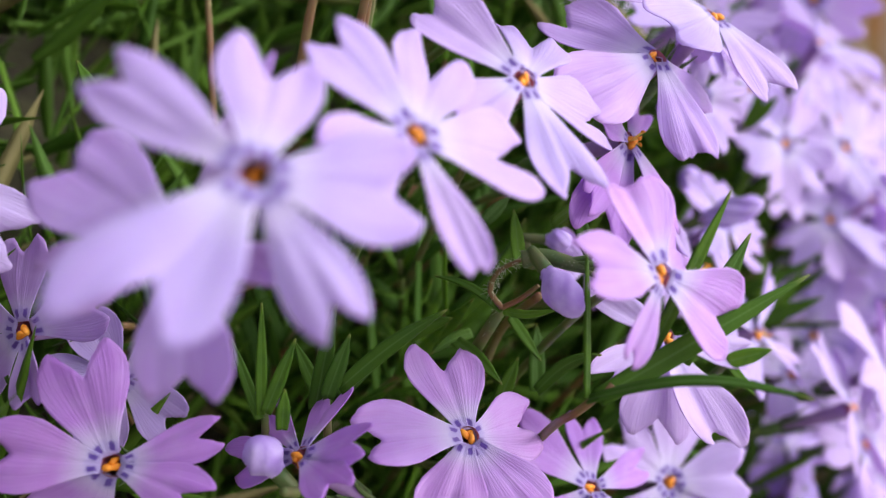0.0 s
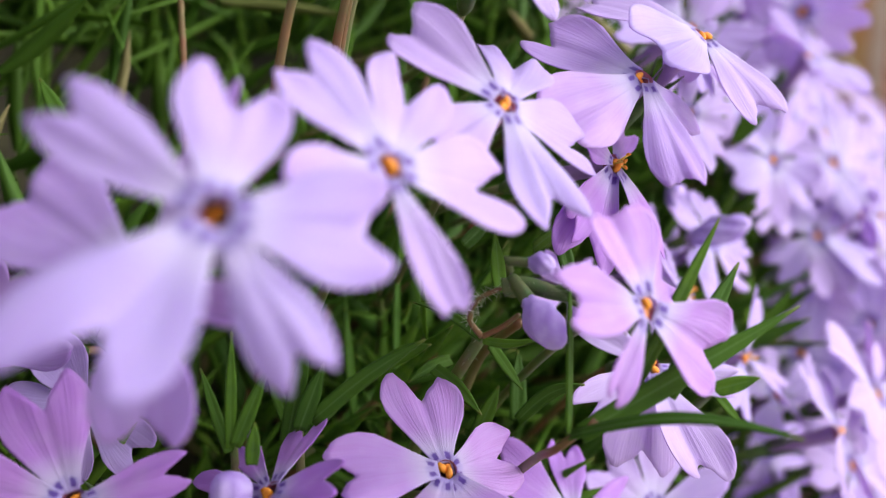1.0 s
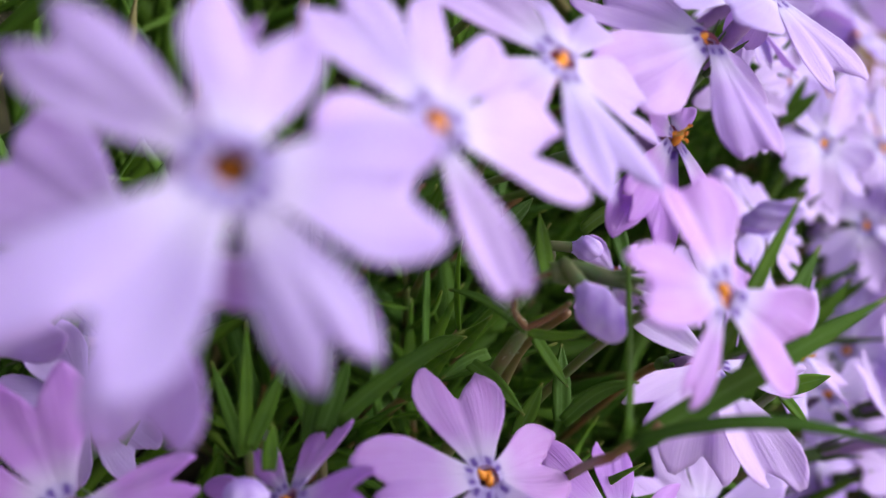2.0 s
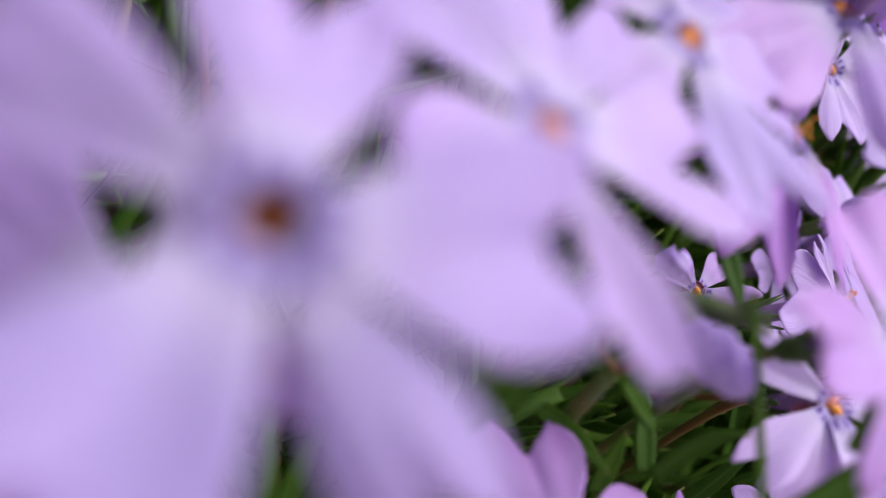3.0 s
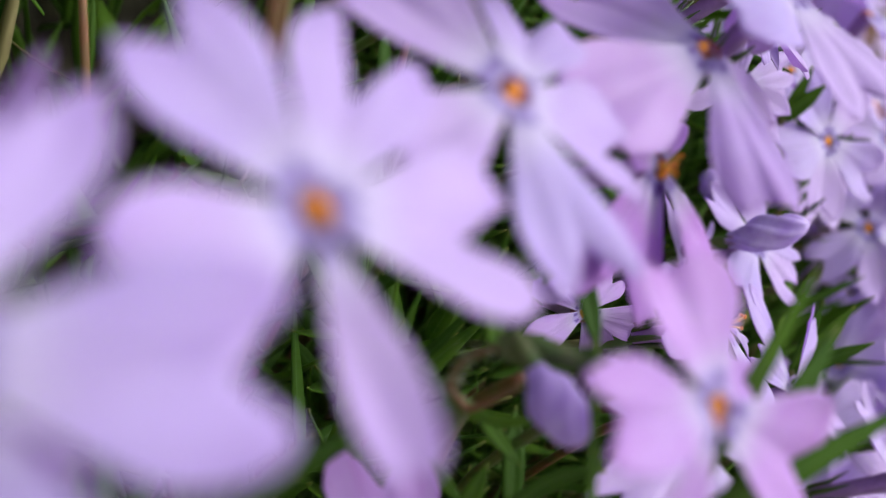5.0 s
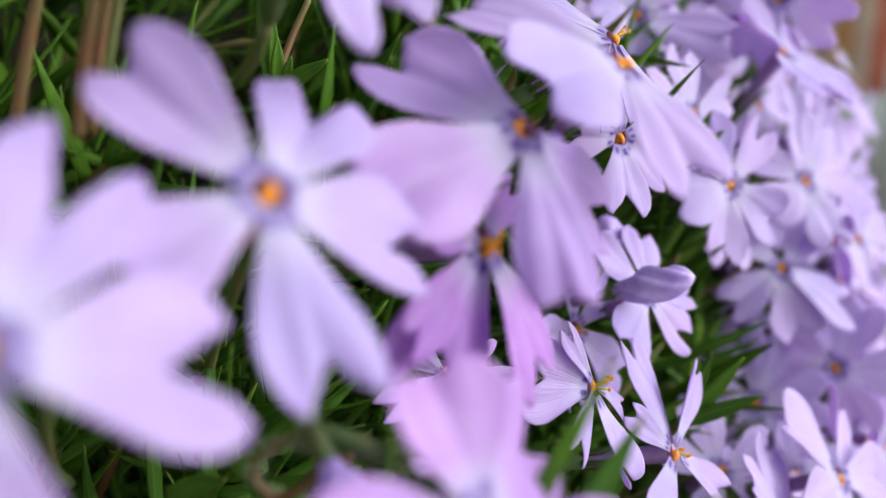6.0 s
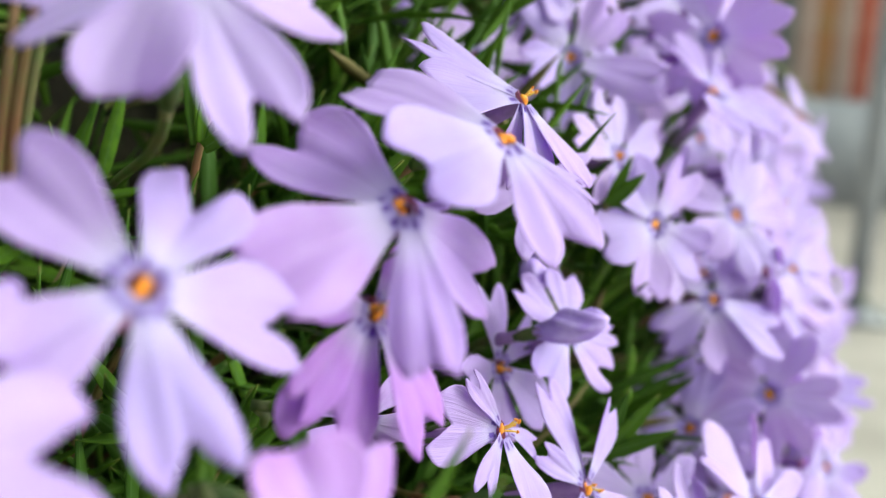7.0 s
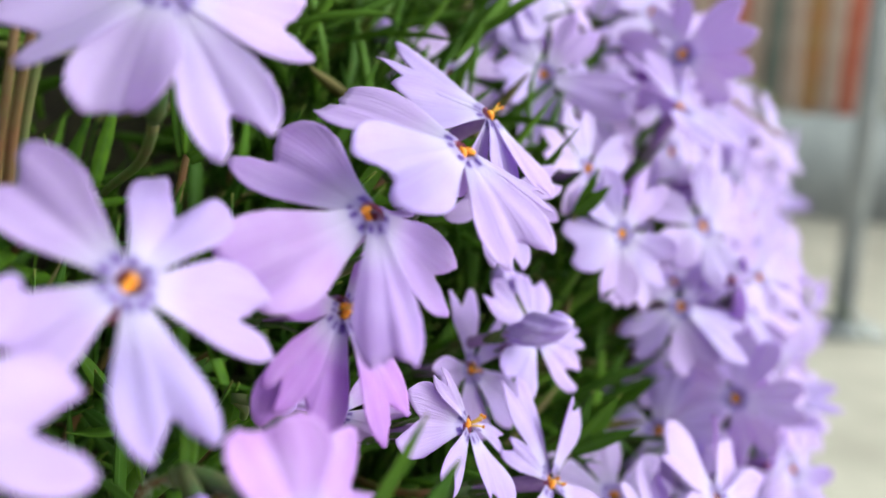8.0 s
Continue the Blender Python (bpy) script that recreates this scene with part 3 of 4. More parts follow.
while len(SPOTS) < len(HEROES) + 240 and tries < 14000:
    tries += 1
    y = 0.155 + 0.365 * rng.random() ** 1.1
    z = rng.uniform(0.215, 0.40)
    depth = rng.uniform(-0.006, 0.018)
    c = lie(Vector((face_x(y, z), y, z)) + INTO * depth)
    gap = 0.0115 if y > 0.2 else 0.0135
    if min((c - s).length for s in SPOTS) < gap:
        continue
    if y < 0.215 and not (z < 0.300):
        continue
    if (z > 0.305 or y > 0.32) and noise.noise(c * 28) < -0.05:
        continue
    if z < 0.265 and y > 0.27:
        continue
    SPOTS.append(c)
    nrm = Vector((0.64, -0.58, 0.42)) + Vector((rng.gauss(0, 0.4), rng.gauss(0, 0.32), rng.gauss(0, 0.36)))
    place_flower(c, nrm, rng.uniform(0.93, 1.18))


# ---- leaves ----
def leaf_fn(length, width, bend, fold=0.25):
    def fn(u, s):
        w = width * 0.5 * (0.35 + 0.65 * math.sin(math.pi * min(u * 1.15 + 0.12, 1.0)) ** 0.8) * (1 - u ** 6 * 0.94)
        return (s * w, length * u, fold * abs(s) * w + bend * length * u * u), (s * 0.5 + 0.5, u)
    return fn


def leaf_bm(length, width, bend, nu=7, nv=2):
    bm = bmesh.new()
    grid_shell(bm, leaf_fn(length, width, bend), nu, nv, 0.00022)
    return bm


def blade(base, tip, width, sag, name="leaf", parent=None, face=(0, -1, 0.3)):
    """A single narrow leaf from base to tip; sag bows it (metres)."""
    a, b = Vector(base), Vector(tip)
    d = (b - a)
    z = Vector(face) - d.normalized() * Vector(face).dot(d.normalized())
    z.normalize()
    x = d.normalized().cross(z)
    inv = parent.matrix_basis.inverted() if parent else Matrix()
    bm = bmesh.new()

    def fn(u, s):
        w = width * 0.5 * (0.40 + 0.60 * math.sin(math.pi * min(u * 0.9 + 0.2, 1.0)) ** 0.8) * (1 - u ** 7 * 0.95)
        p = a + d * u + x * (s * w) + z * (0.3 * abs(s) * w) + Vector((0, 0, 1)) * sag * math.sin(math.pi * u)
        return tuple(inv @ p), (s * 0.5 + 0.5, u)
    grid_shell(bm, fn, 14, 4, 0.00025)
    return part(name, bm, LEAF, parent)


LEAF_LIB = []


def shoot_parts(root, count, length, seed):
    r = random.Random(seed)
    bm = bmesh.new()
    pts = bezier((0, 0, 0), (0, 0.0, length * 0.35), (r.uniform(-.004, .004), r.uniform(-.004, .004), length * 0.7), (r.uniform(-.005, .005), r.uniform(-.005, .005), length), 8)
    tube(bm, pts, [0.0007 - 0.00004 * i for i in range(9)], 6)
    part("stem", bm, STEM_GREEN if seed % 2 else STEM_RED, root)
    for k in range(count):
        f = 0.22 + 0.78 * (k // 2) / max(1, count // 2 - 1)
        p = pts[min(8, int(round(f * 8)))]
        az = (k % 2) * 180 + (k // 2) * 97 + r.uniform(-20, 20)
        lift = r.uniform(15, 45) + 32 * f
        if not LEAF_LIB or len(LEAF_LIB) < 5:
            ob = part("leaf", leaf_bm(r.uniform(0.011, 0.016), r.uniform(0.0017, 0.0023), r.uniform(-0.12, 0.22)), LEAF, root)
            LEAF_LIB.append(ob)
        else:
            ob = new("leaf", r.choice(LEAF_LIB).data)
            ob.parent = root
        ob.matrix_basis = Matrix.Translation(p) @ pose(0, 0, 0, 0, 0, az) @ pose(0, 0, 0, lift, r.uniform(-15, 15), 0) @ Matrix.Scale(r.uniform(0.8, 1.15), 4)


SHOOTS = []
for k in range(6):
    s = tagged(new("phlox_shoot"), "green needle-leaved phlox shoot in the cushion", "plant shoot", "phlox shoots")
    shoot_parts(s, 14, 0.030 + 0.002 * k, 40 + k)
    SHOOTS.append(s)


def aim(c, d, roll):
    q = Vector(d).to_track_quat("Z", "Y").to_matrix().to_4x4()
    return Matrix.Translation(Vector(c)) @ q @ pose(0, 0, 0, 0, 0, roll)


# nearest shoots one by one; a dark hollow stays open between the flowers
HOLLOW = Vector((0.0055, 0.1090, 0.3221))
rng = random.Random(21)
used, n_shoot, tries = [], 0, 0
first = list(SHOOTS)
while n_shoot < 130 and tries < 9000:
    tries += 1
    y, z = rng.uniform(0.062, 0.25), rng.uniform(0.265, 0.372)
    c = lie(Vector((face_x(y, z), y, z)) + INTO * rng.uniform(0.058, 0.085))
    if used and min((c - u).length for u in used) < 0.0085:
        continue
    if y < 0.11 or (y < 0.13 and z > 0.322) or (c - HOLLOW).length < 0.038 or (c.y > 0.11 and c.z > 0.325):
        continue
    d = (-INTO * 0.75 + Vector((rng.gauss(0, 0.35), rng.gauss(0, 0.35), 0.55 + rng.gauss(0, 0.3)))).normalized()
    if min((c + d * 0.034 * f - s).length for s in SPOTS for f in (0.5, 0.8, 1.1, 1.35)) < 0.0115:
        continue
    used.append(c)
    m = aim(c, d, rng.uniform(0, 360))
    if first:
        first.pop().matrix_basis = m
    else:
        copy_thing(rng.choice(SHOOTS), m)
    n_shoot += 1


def cane(parent, points, radius, material, name="stem"):
    """A slightly tapering stem through a few points."""
    pts = [Vector(p) for p in points]
    if len(pts) == 2:
        pts.insert(1, pts[0].lerp(pts[1], 0.5) + Vector((0.0004, 0, 0)))
    fine = []
    for i in range(len(pts) - 1):
        p0, p1, p2, p3 = pts[max(i - 1, 0)], pts[i], pts[i + 1], pts[min(i + 2, len(pts) - 1)]
        for k in range(6):
            t = k / 6
            fine.append(0.5 * (2 * p1 + (p2 - p0) * t + (2 * p0 - 5 * p1 + 4 * p2 - p3) * t * t + (3 * p1 - p0 - 3 * p2 + p3) * t ** 3))
    fine.append(pts[-1])
    inv = parent.matrix_basis.inverted() if parent else Matrix()
    bm = bmesh.new()
    n = len(fine) - 1
    tube(bm, [inv @ p for p in fine], [radius * (1 - 0.3 * i / n) for i in range(n + 1)], 8)
    return part(name, bm, material, parent)


def sprout(at, label):
    o = tagged(new("phlox_sprout"), label, "plant shoot", "leafy sprouts")
    o.matrix_basis = Matrix.Translation(Vector(at))
    return o


def hairs(parent, points, count, length, seed):
    """Fine pale hairs standing off a stem."""
    r = random.Random(seed)
    inv = parent.matrix_basis.inverted()
    bm = bmesh.new()
    pts = [Vector(p) for p in points]
    for _ in range(count):
        i = r.randrange(len(pts) - 1)
        p = pts[i].lerp(pts[i + 1], r.random())
        d = Vector((r.gauss(0, 1), r.gauss(0, 1), r.gauss(0, 1))).normalized() * length * r.uniform(0.6, 1.1)
        tube(bm, [inv @ p, inv @ (p + d * 0.6), inv @ (p + d)], [0.00004, 0.00003, 0.00001], 4)
    return part("hairs", bm, HAIR, parent, "fine pale hairs")


def bud_bm(length, radius, ridge=0.07, twist=2.6):
    """A closed, twisted bud of overlapping folded petals."""
    bm = bmesh.new()
    n, m = 16, 20
    rings = []
    for i in range(n + 1):
        t = i / n
        r = radius * (0.45 + 0.55 * smooth(t / 0.4)) * math.sqrt(max(0.012, 1 - (max(0, t - 0.42) / 0.58) ** 2))
        rings.append([bm.verts.new((r * (1 + ridge * math.sin(5 * a) ** 3) * math.cos(a + twist * t), r * (1 + ridge * math.sin(5 * a) ** 3) * math.sin(a + twist * t), length * t))
                      for a in (2 * math.pi * k / m for k in range(m))])
    for a, b in zip(rings, rings[1:]):
        for k in range(m):
            bm.faces.new((a[k], a[(k + 1) % m], b[(k + 1) % m], b[k]))
    bm.faces.new(rings[-1])
    bm.faces.new(list(reversed(rings[0])))
    return bm


def bud(base, tip, radius, stalk, label="closed violet phlox bud on a short stalk", skin=None):
    """A bud from base to tip, with its calyx and a stalk through the given points."""
    a, b = Vector(base), Vector(tip)
    root = tagged(new("phlox_bud"), label, "flower bud", "phlox buds")
    root.matrix_basis = aim(a, b - a, 0)
    ln = (b - a).length
    part("folded_petals", bud_bm(ln, radius, 0.20 if ln > 0.007 else 0.07), skin or BUD, root, "twisted violet folded petals")
    bm = bmesh.new()
    tube(bm, [(0, 0, -0.0028), (0, 0, -0.0018), (0, 0, 0.0), (0, 0, ln * 0.14)], [0.0005, radius * 0.42, radius * 0.45, radius * 0.36], 9)
    part("calyx", bm, CALYX, root, "dark green calyx")
    cane(root, [tuple(a - (b - a).normalized() * 0.0024)] + list(stalk), 0.00055, STEM_GREEN, "stalk")
    return root


sp = sprout((0.0103, 0.0832, 0.3216), 'bright green narrow-leaved sprout beside a phlox flower')
cane(sp, [(0.0092, 0.1065, 0.3102), (0.0102, 0.0923, 0.3177), (0.0113, 0.0869, 0.3206), (0.0141, 0.0855, 0.3235)], 0.00046, STEM_RED, 'stem')
blade((0.0129, 0.0853, 0.3224), (0.0312, 0.0890, 0.3321), 0.0019, 0.0000, parent=sp, face=(0.2, -1, 0.3))
blade((0.0119, 0.0843, 0.3226), (0.0275, 0.0760, 0.3254), 0.0012, 0.0015, parent=sp, face=(0.1, -0.5, 0.9))
blade((0.0176, 0.0878, 0.3256), (0.0245, 0.0900, 0.3392), 0.0012, 0.0000, parent=sp, face=(0.2, -1, 0.3))
blade((0.0204, 0.0886, 0.3246), (0.0270, 0.0924, 0.3351), 0.0020, 0.0000, parent=sp, face=(0.2, -1, 0.3))
blade((0.0120, 0.0853, 0.3224), (0.0127, 0.0922, 0.3338), 0.0007, 0.0000, parent=sp, face=(0.7, -0.7, 0))
sp = sprout((-0.0109, 0.0943, 0.3182), 'bright green narrow-leaved sprout low in the cushion')
cane(sp, [(-0.0107, 0.0985, 0.3109), (-0.0108, 0.0957, 0.3154), (-0.0106, 0.0937, 0.3200)], 0.00051, STEM_GREEN, 'stem')
blade((-0.0118, 0.0944, 0.3184), (-0.0097, 0.0942, 0.3283), 0.0015, 0.0000, parent=sp, face=(0.2, -1, 0.3))
blade((-0.0105, 0.0927, 0.3200), (-0.0083, 0.0927, 0.3259), 0.0015, 0.0000, parent=sp, face=(0.2, -1, 0.3))
blade((-0.0094, 0.0928, 0.3208), (0.0004, 0.0913, 0.3285), 0.0014, 0.0005, parent=sp, face=(0.2, -1, 0.3))
blade((-0.0109, 0.0944, 0.3186), (-0.0140, 0.0973, 0.3242), 0.0013, 0.0000, parent=sp, face=(0.2, -1, 0.3))
blade((-0.0097, 0.0963, 0.3190), (-0.0047, 0.1024, 0.3229), 0.0011, 0.0000, parent=sp, face=(0.2, -1, 0.3))
sp = sprout((-0.0159, 0.0905, 0.3188), 'slender green sprout low in the cushion')
cane(sp, [(-0.0161, 0.0952, 0.3123), (-0.0160, 0.0922, 0.3167), (-0.0158, 0.0908, 0.3204)], 0.00044, STEM_GREEN, 'stem')
blade((-0.0161, 0.0906, 0.3191), (-0.0157, 0.0904, 0.3293), 0.0009, 0.0000, parent=sp, face=(0.2, -1, 0.3))
blade((-0.0157, 0.0906, 0.3193), (-0.0129, 0.0908, 0.3260), 0.0012, 0.0000, parent=sp, face=(0.2, -1, 0.3))
blade((-0.0162, 0.0905, 0.3188), (-0.0191, 0.0936, 0.3253), 0.0009, 0.0000, parent=sp, face=(0.2, -1, 0.3))
blade((-0.0138, 0.0876, 0.3188), (-0.0134, 0.0872, 0.3225), 0.0011, 0.0000, parent=sp, face=(0.2, -1, 0.3))
sp = sprout((0.0024, 0.0969, 0.3222), 'hairy forked brownish phlox stem with narrow leaves')
cane(sp, [(-0.0013, 0.1120, 0.3099), (0.0024, 0.1051, 0.3195), (0.0055, 0.0978, 0.3271)], 0.00081, STEM_GREEN, 'stem')
cane(sp, [(0.0054, 0.0960, 0.3276), (0.0043, 0.0953, 0.3294), (0.0051, 0.0947, 0.3313), (0.0071, 0.0939, 0.3325)], 0.00029, STEM_RED, 'stem')
cane(sp, [(0.0055, 0.0960, 0.3276), (0.0070, 0.0951, 0.3286), (0.0085, 0.0935, 0.3302)], 0.00029, STEM_RED, 'stem')
hairs(sp, [(0.0024, 0.1051, 0.3195), (0.0055, 0.0978, 0.3271), (0.0043, 0.0953, 0.3294), (0.0051, 0.0947, 0.3313), (0.0071, 0.0939, 0.3325)], 130, 0.0011, 3)
blade((0.0054, 0.0959, 0.3274), (-0.0008, 0.1001, 0.3298), 0.0007, 0.0007, parent=sp, face=(0.2, -1, 0.3))
blade((0.0055, 0.0959, 0.3273), (0.0102, 0.0941, 0.3279), 0.0007, -0.0004, parent=sp, face=(0.2, -1, 0.3))
blade((0.0072, 0.0985, 0.3311), (0.0069, 0.1030, 0.3358), 0.0013, 0.0000, parent=sp, face=(0.2, -1, 0.3))
cane(sp, [(0.0071, 0.0939, 0.3325), (0.0091, 0.0935, 0.3328), (0.0113, 0.0929, 0.3323), (0.0133, 0.0928, 0.3319)], 0.00085, CALYX, 'calyx')
cane(sp, [(0.0108, 0.0929, 0.3325), (0.0123, 0.0926, 0.3328), (0.0132, 0.0925, 0.3331)], 0.00034, CALYX, 'sepal')
cane(sp, [(0.0108, 0.0929, 0.3325), (0.0123, 0.0925, 0.3324), (0.0139, 0.0924, 0.3322)], 0.00034, CALYX, 'sepal')
cane(sp, [(0.0108, 0.0929, 0.3325), (0.0123, 0.0924, 0.3319), (0.0137, 0.0923, 0.3312)], 0.00034, CALYX, 'sepal')
hairs(sp, [(0.0071, 0.0939, 0.3325), (0.0091, 0.0935, 0.3328), (0.0113, 0.0929, 0.3323), (0.0133, 0.0928, 0.3319)], 120, 0.0010, 4)
blade((0.0097, 0.1067, 0.3162), (0.0099, 0.1096, 0.3227), 0.0017, 0.0000, parent=sp, face=(0.2, -1, 0.3))
blade((0.0065, 0.0994, 0.3259), (0.0099, 0.1037, 0.3203), 0.0010, 0.0000, parent=sp, face=(0.2, -1, 0.3))
sp = sprout((0.0059, 0.1109, 0.3212), 'dark green broader needle leaves deep between the flowers')
cane(sp, [(0.0025, 0.1168, 0.3096), (0.0059, 0.1109, 0.3212), (0.0096, 0.1039, 0.3270)], 0.00060, STEM_RED, 'stem')
blade((0.0013, 0.1030, 0.3226), (0.0056, 0.0984, 0.3196), 0.0014, 0.0003, parent=sp, face=(0.2, -1, 0.3))
blade((0.0128, 0.1015, 0.3359), (0.0140, 0.0985, 0.3308), 0.0014, 0.0000, parent=sp, face=(0.2, -1, 0.3))
blade((0.0093, 0.1021, 0.3177), (0.0151, 0.0989, 0.3222), 0.0013, 0.0010, parent=sp, face=(0.2, -1, 0.3))
blade((-0.0035, 0.1069, 0.3219), (0.0009, 0.1053, 0.3243), 0.0015, 0.0003, parent=sp, face=(0.2, -1, 0.3))
blade((0.0041, 0.1071, 0.3339), (0.0069, 0.1096, 0.3362), 0.0013, 0.0000, parent=sp, face=(0.2, -1, 0.3))
blade((0.0108, 0.1052, 0.3340), (0.0168, 0.1094, 0.3345), 0.0012, 0.0012, parent=sp, face=(0.2, -1, 0.3))
blade((0.0029, 0.1051, 0.3229), (-0.0012, 0.1027, 0.3213), 0.0012, 0.0003, parent=sp, face=(0.2, -1, 0.3))
blade((0.0055, 0.1038, 0.3158), (0.0075, 0.1027, 0.3209), 0.0015, 0.0000, parent=sp, face=(0.2, -1, 0.3))
bud((0.0091, 0.0919, 0.3318), (0.0116, 0.0883, 0.3287), 0.0016, [(0.0081, 0.0938, 0.3320), (0.0072, 0.0939, 0.3324)])
bud((0.0110, 0.1137, 0.3310), (0.0140, 0.1137, 0.3308), 0.0012, [(0.0090, 0.1157, 0.3287)])
sp = bud((0.0360, 0.1470, 0.3281), (0.0433, 0.1431, 0.3312), 0.0018, [(0.0301, 0.1549, 0.3242), (0.0275, 0.1577, 0.3211)], 'long twisted violet phlox bud lying across its neighbours')
cane(sp, [(0.0319, 0.1501, 0.3261), (0.0339, 0.1486, 0.3271), (0.0365, 0.1462, 0.3285)], 0.00079, TUBE, 'corolla_tube')
bud((0.0205, 0.1917, 0.3613), (0.0184, 0.1924, 0.3647), 0.0018, [(0.0219, 0.1947, 0.3565)])
bud((0.0710, 0.2257, 0.3564), (0.0634, 0.2247, 0.3613), 0.0026, [(0.0749, 0.2290, 0.3532)], 'deep violet phlox bud among open flowers', BUD_DEEP)
bud((-0.0139, 0.0851, 0.3160), (-0.0161, 0.0847, 0.3190), 0.0017, [(-0.0130, 0.0821, 0.3155)])
bud((0.0376, 0.1575, 0.3307), (0.0355, 0.1567, 0.3345), 0.0018, [(0.0400, 0.1600, 0.3271)])
bud((0.0632, 0.2063, 0.3415), (0.0561, 0.2032, 0.3373), 0.0030, [(0.0681, 0.2144, 0.3417)], 'deep violet phlox bud among open flowers', BUD_DEEP)
sp = sprout((-0.0088, 0.1056, 0.3481), 'upright reddish-brown phlox stem')
cane(sp, [(-0.0088, 0.1056, 0.3481), (-0.0080, 0.1048, 0.3532), (-0.0068, 0.1040, 0.3585), (-0.0058, 0.1046, 0.3663)], 0.00049, STEM_RED, 'stem')
sp = sprout((-0.0085, 0.1074, 0.3482), 'upright reddish-brown phlox stem')
cane(sp, [(-0.0085, 0.1074, 0.3482), (-0.0075, 0.1069, 0.3549), (-0.0061, 0.1062, 0.3606), (-0.0048, 0.1064, 0.3665)], 0.00051, STEM_RED, 'stem')
sp = sprout((-0.0085, 0.1092, 0.3483), 'upright reddish-brown phlox stem')
cane(sp, [(-0.0085, 0.1092, 0.3483), (-0.0073, 0.1086, 0.3548), (-0.0058, 0.1080, 0.3606), (-0.0043, 0.1082, 0.3666)], 0.00052, STEM_GREEN, 'stem')
sp = sprout((-0.0148, 0.1111, 0.3481), 'upright reddish-brown phlox stem')
cane(sp, [(-0.0148, 0.1111, 0.3481), (-0.0131, 0.1110, 0.3563), (-0.0109, 0.1104, 0.3627), (-0.0100, 0.1115, 0.3681)], 0.00053, STEM_RED, 'stem')
sp = sprout((0.0000, 0.1340, 0.3470), 'upright green phlox sprout with long leaves')
cane(sp, [(-0.0008, 0.1352, 0.3447), (0.0003, 0.1346, 0.3496), (0.0016, 0.1355, 0.3538), (0.0031, 0.1362, 0.3575)], 0.00042, STEM_RED, 'stem')
blade((0.0001, 0.1346, 0.3496), (-0.0017, 0.1374, 0.3620), 0.0017, 0.0000, parent=sp, face=(0.2, -1, 0.3))
blade((0.0003, 0.1347, 0.3499), (-0.0001, 0.1354, 0.3568), 0.0009, 0.0000, parent=sp, face=(0.2, -1, 0.3))
blade((0.0007, 0.1338, 0.3500), (0.0006, 0.1339, 0.3541), 0.0011, 0.0000, parent=sp, face=(0.2, -1, 0.3))
blade((0.0008, 0.1337, 0.3495), (0.0053, 0.1317, 0.3524), 0.0014, 0.0000, parent=sp, face=(0.2, -1, 0.3))
blade((0.0012, 0.1338, 0.3500), (0.0019, 0.1335, 0.3524), 0.0008, 0.0000, parent=sp, face=(0.2, -1, 0.3))
sp = sprout((-0.0258, 0.1201, 0.3434), 'thin reddish phlox stem rising from the cushion')
cane(sp, [(-0.0259, 0.1213, 0.3414), (-0.0259, 0.1213, 0.3495), (-0.0261, 0.1215, 0.3592)], 0.00045, STEM_RED, 'stem')
blade((-0.0297, 0.0946, 0.3455), (-0.0316, 0.0937, 0.3500), 0.0012, 0.0000, parent=sp, face=(0.2, -1, 0.3))
sp = sprout((0.0449, 0.1469, 0.3135), 'bright green needle leaves between the flowers')
cane(sp, [(0.0428, 0.1576, 0.3041), (0.0440, 0.1512, 0.3098), (0.0449, 0.1469, 0.3135)], 0.00070, STEM_GREEN, 'stem')
blade((0.0449, 0.1469, 0.3135), (0.0502, 0.1450, 0.3218), 0.0019, 0.0000, parent=sp, face=(0.2, -1, 0.3))
blade((0.0449, 0.1469, 0.3135), (0.0524, 0.1440, 0.3179), 0.0017, 0.0000, parent=sp, face=(0.2, -1, 0.3))
blade((0.0449, 0.1469, 0.3135), (0.0468, 0.1452, 0.3222), 0.0014, 0.0000, parent=sp, face=(0.2, -1, 0.3))
sp = sprout((0.0466, 0.1649, 0.3402), 'bright green needle leaves between the flowers')
cane(sp, [(0.0440, 0.1761, 0.3330), (0.0456, 0.1694, 0.3373), (0.0466, 0.1649, 0.3402)], 0.00076, STEM_GREEN, 'stem')
blade((0.0466, 0.1649, 0.3402), (0.0504, 0.1623, 0.3446), 0.0019, 0.0000, parent=sp, face=(0.2, -1, 0.3))
blade((0.0466, 0.1649, 0.3402), (0.0488, 0.1628, 0.3467), 0.0015, 0.0000, parent=sp, face=(0.2, -1, 0.3))
sp = sprout((0.0843, 0.2093, 0.3010), 'bright green needle leaves between the flowers')
cane(sp, [(0.0818, 0.2197, 0.2903), (0.0833, 0.2135, 0.2967), (0.0843, 0.2093, 0.3010)], 0.00104, STEM_GREEN, 'stem')
blade((0.0843, 0.2093, 0.3010), (0.0883, 0.2068, 0.3063), 0.0019, 0.0000, parent=sp, face=(0.2, -1, 0.3))
blade((0.0843, 0.2093, 0.3010), (0.0790, 0.2075, 0.3069), 0.0017, 0.0000, parent=sp, face=(0.2, -1, 0.3))
sp = sprout((0.0295, 0.1073, 0.3192), 'bright green needle leaves between the flowers')
cane(sp, [(0.0288, 0.1183, 0.3120), (0.0292, 0.1118, 0.3163), (0.0295, 0.1073, 0.3192)], 0.00057, STEM_GREEN, 'stem')
blade((0.0295, 0.1073, 0.3192), (0.0340, 0.1069, 0.3206), 0.0016, 0.0000, parent=sp, face=(0.2, -1, 0.3))
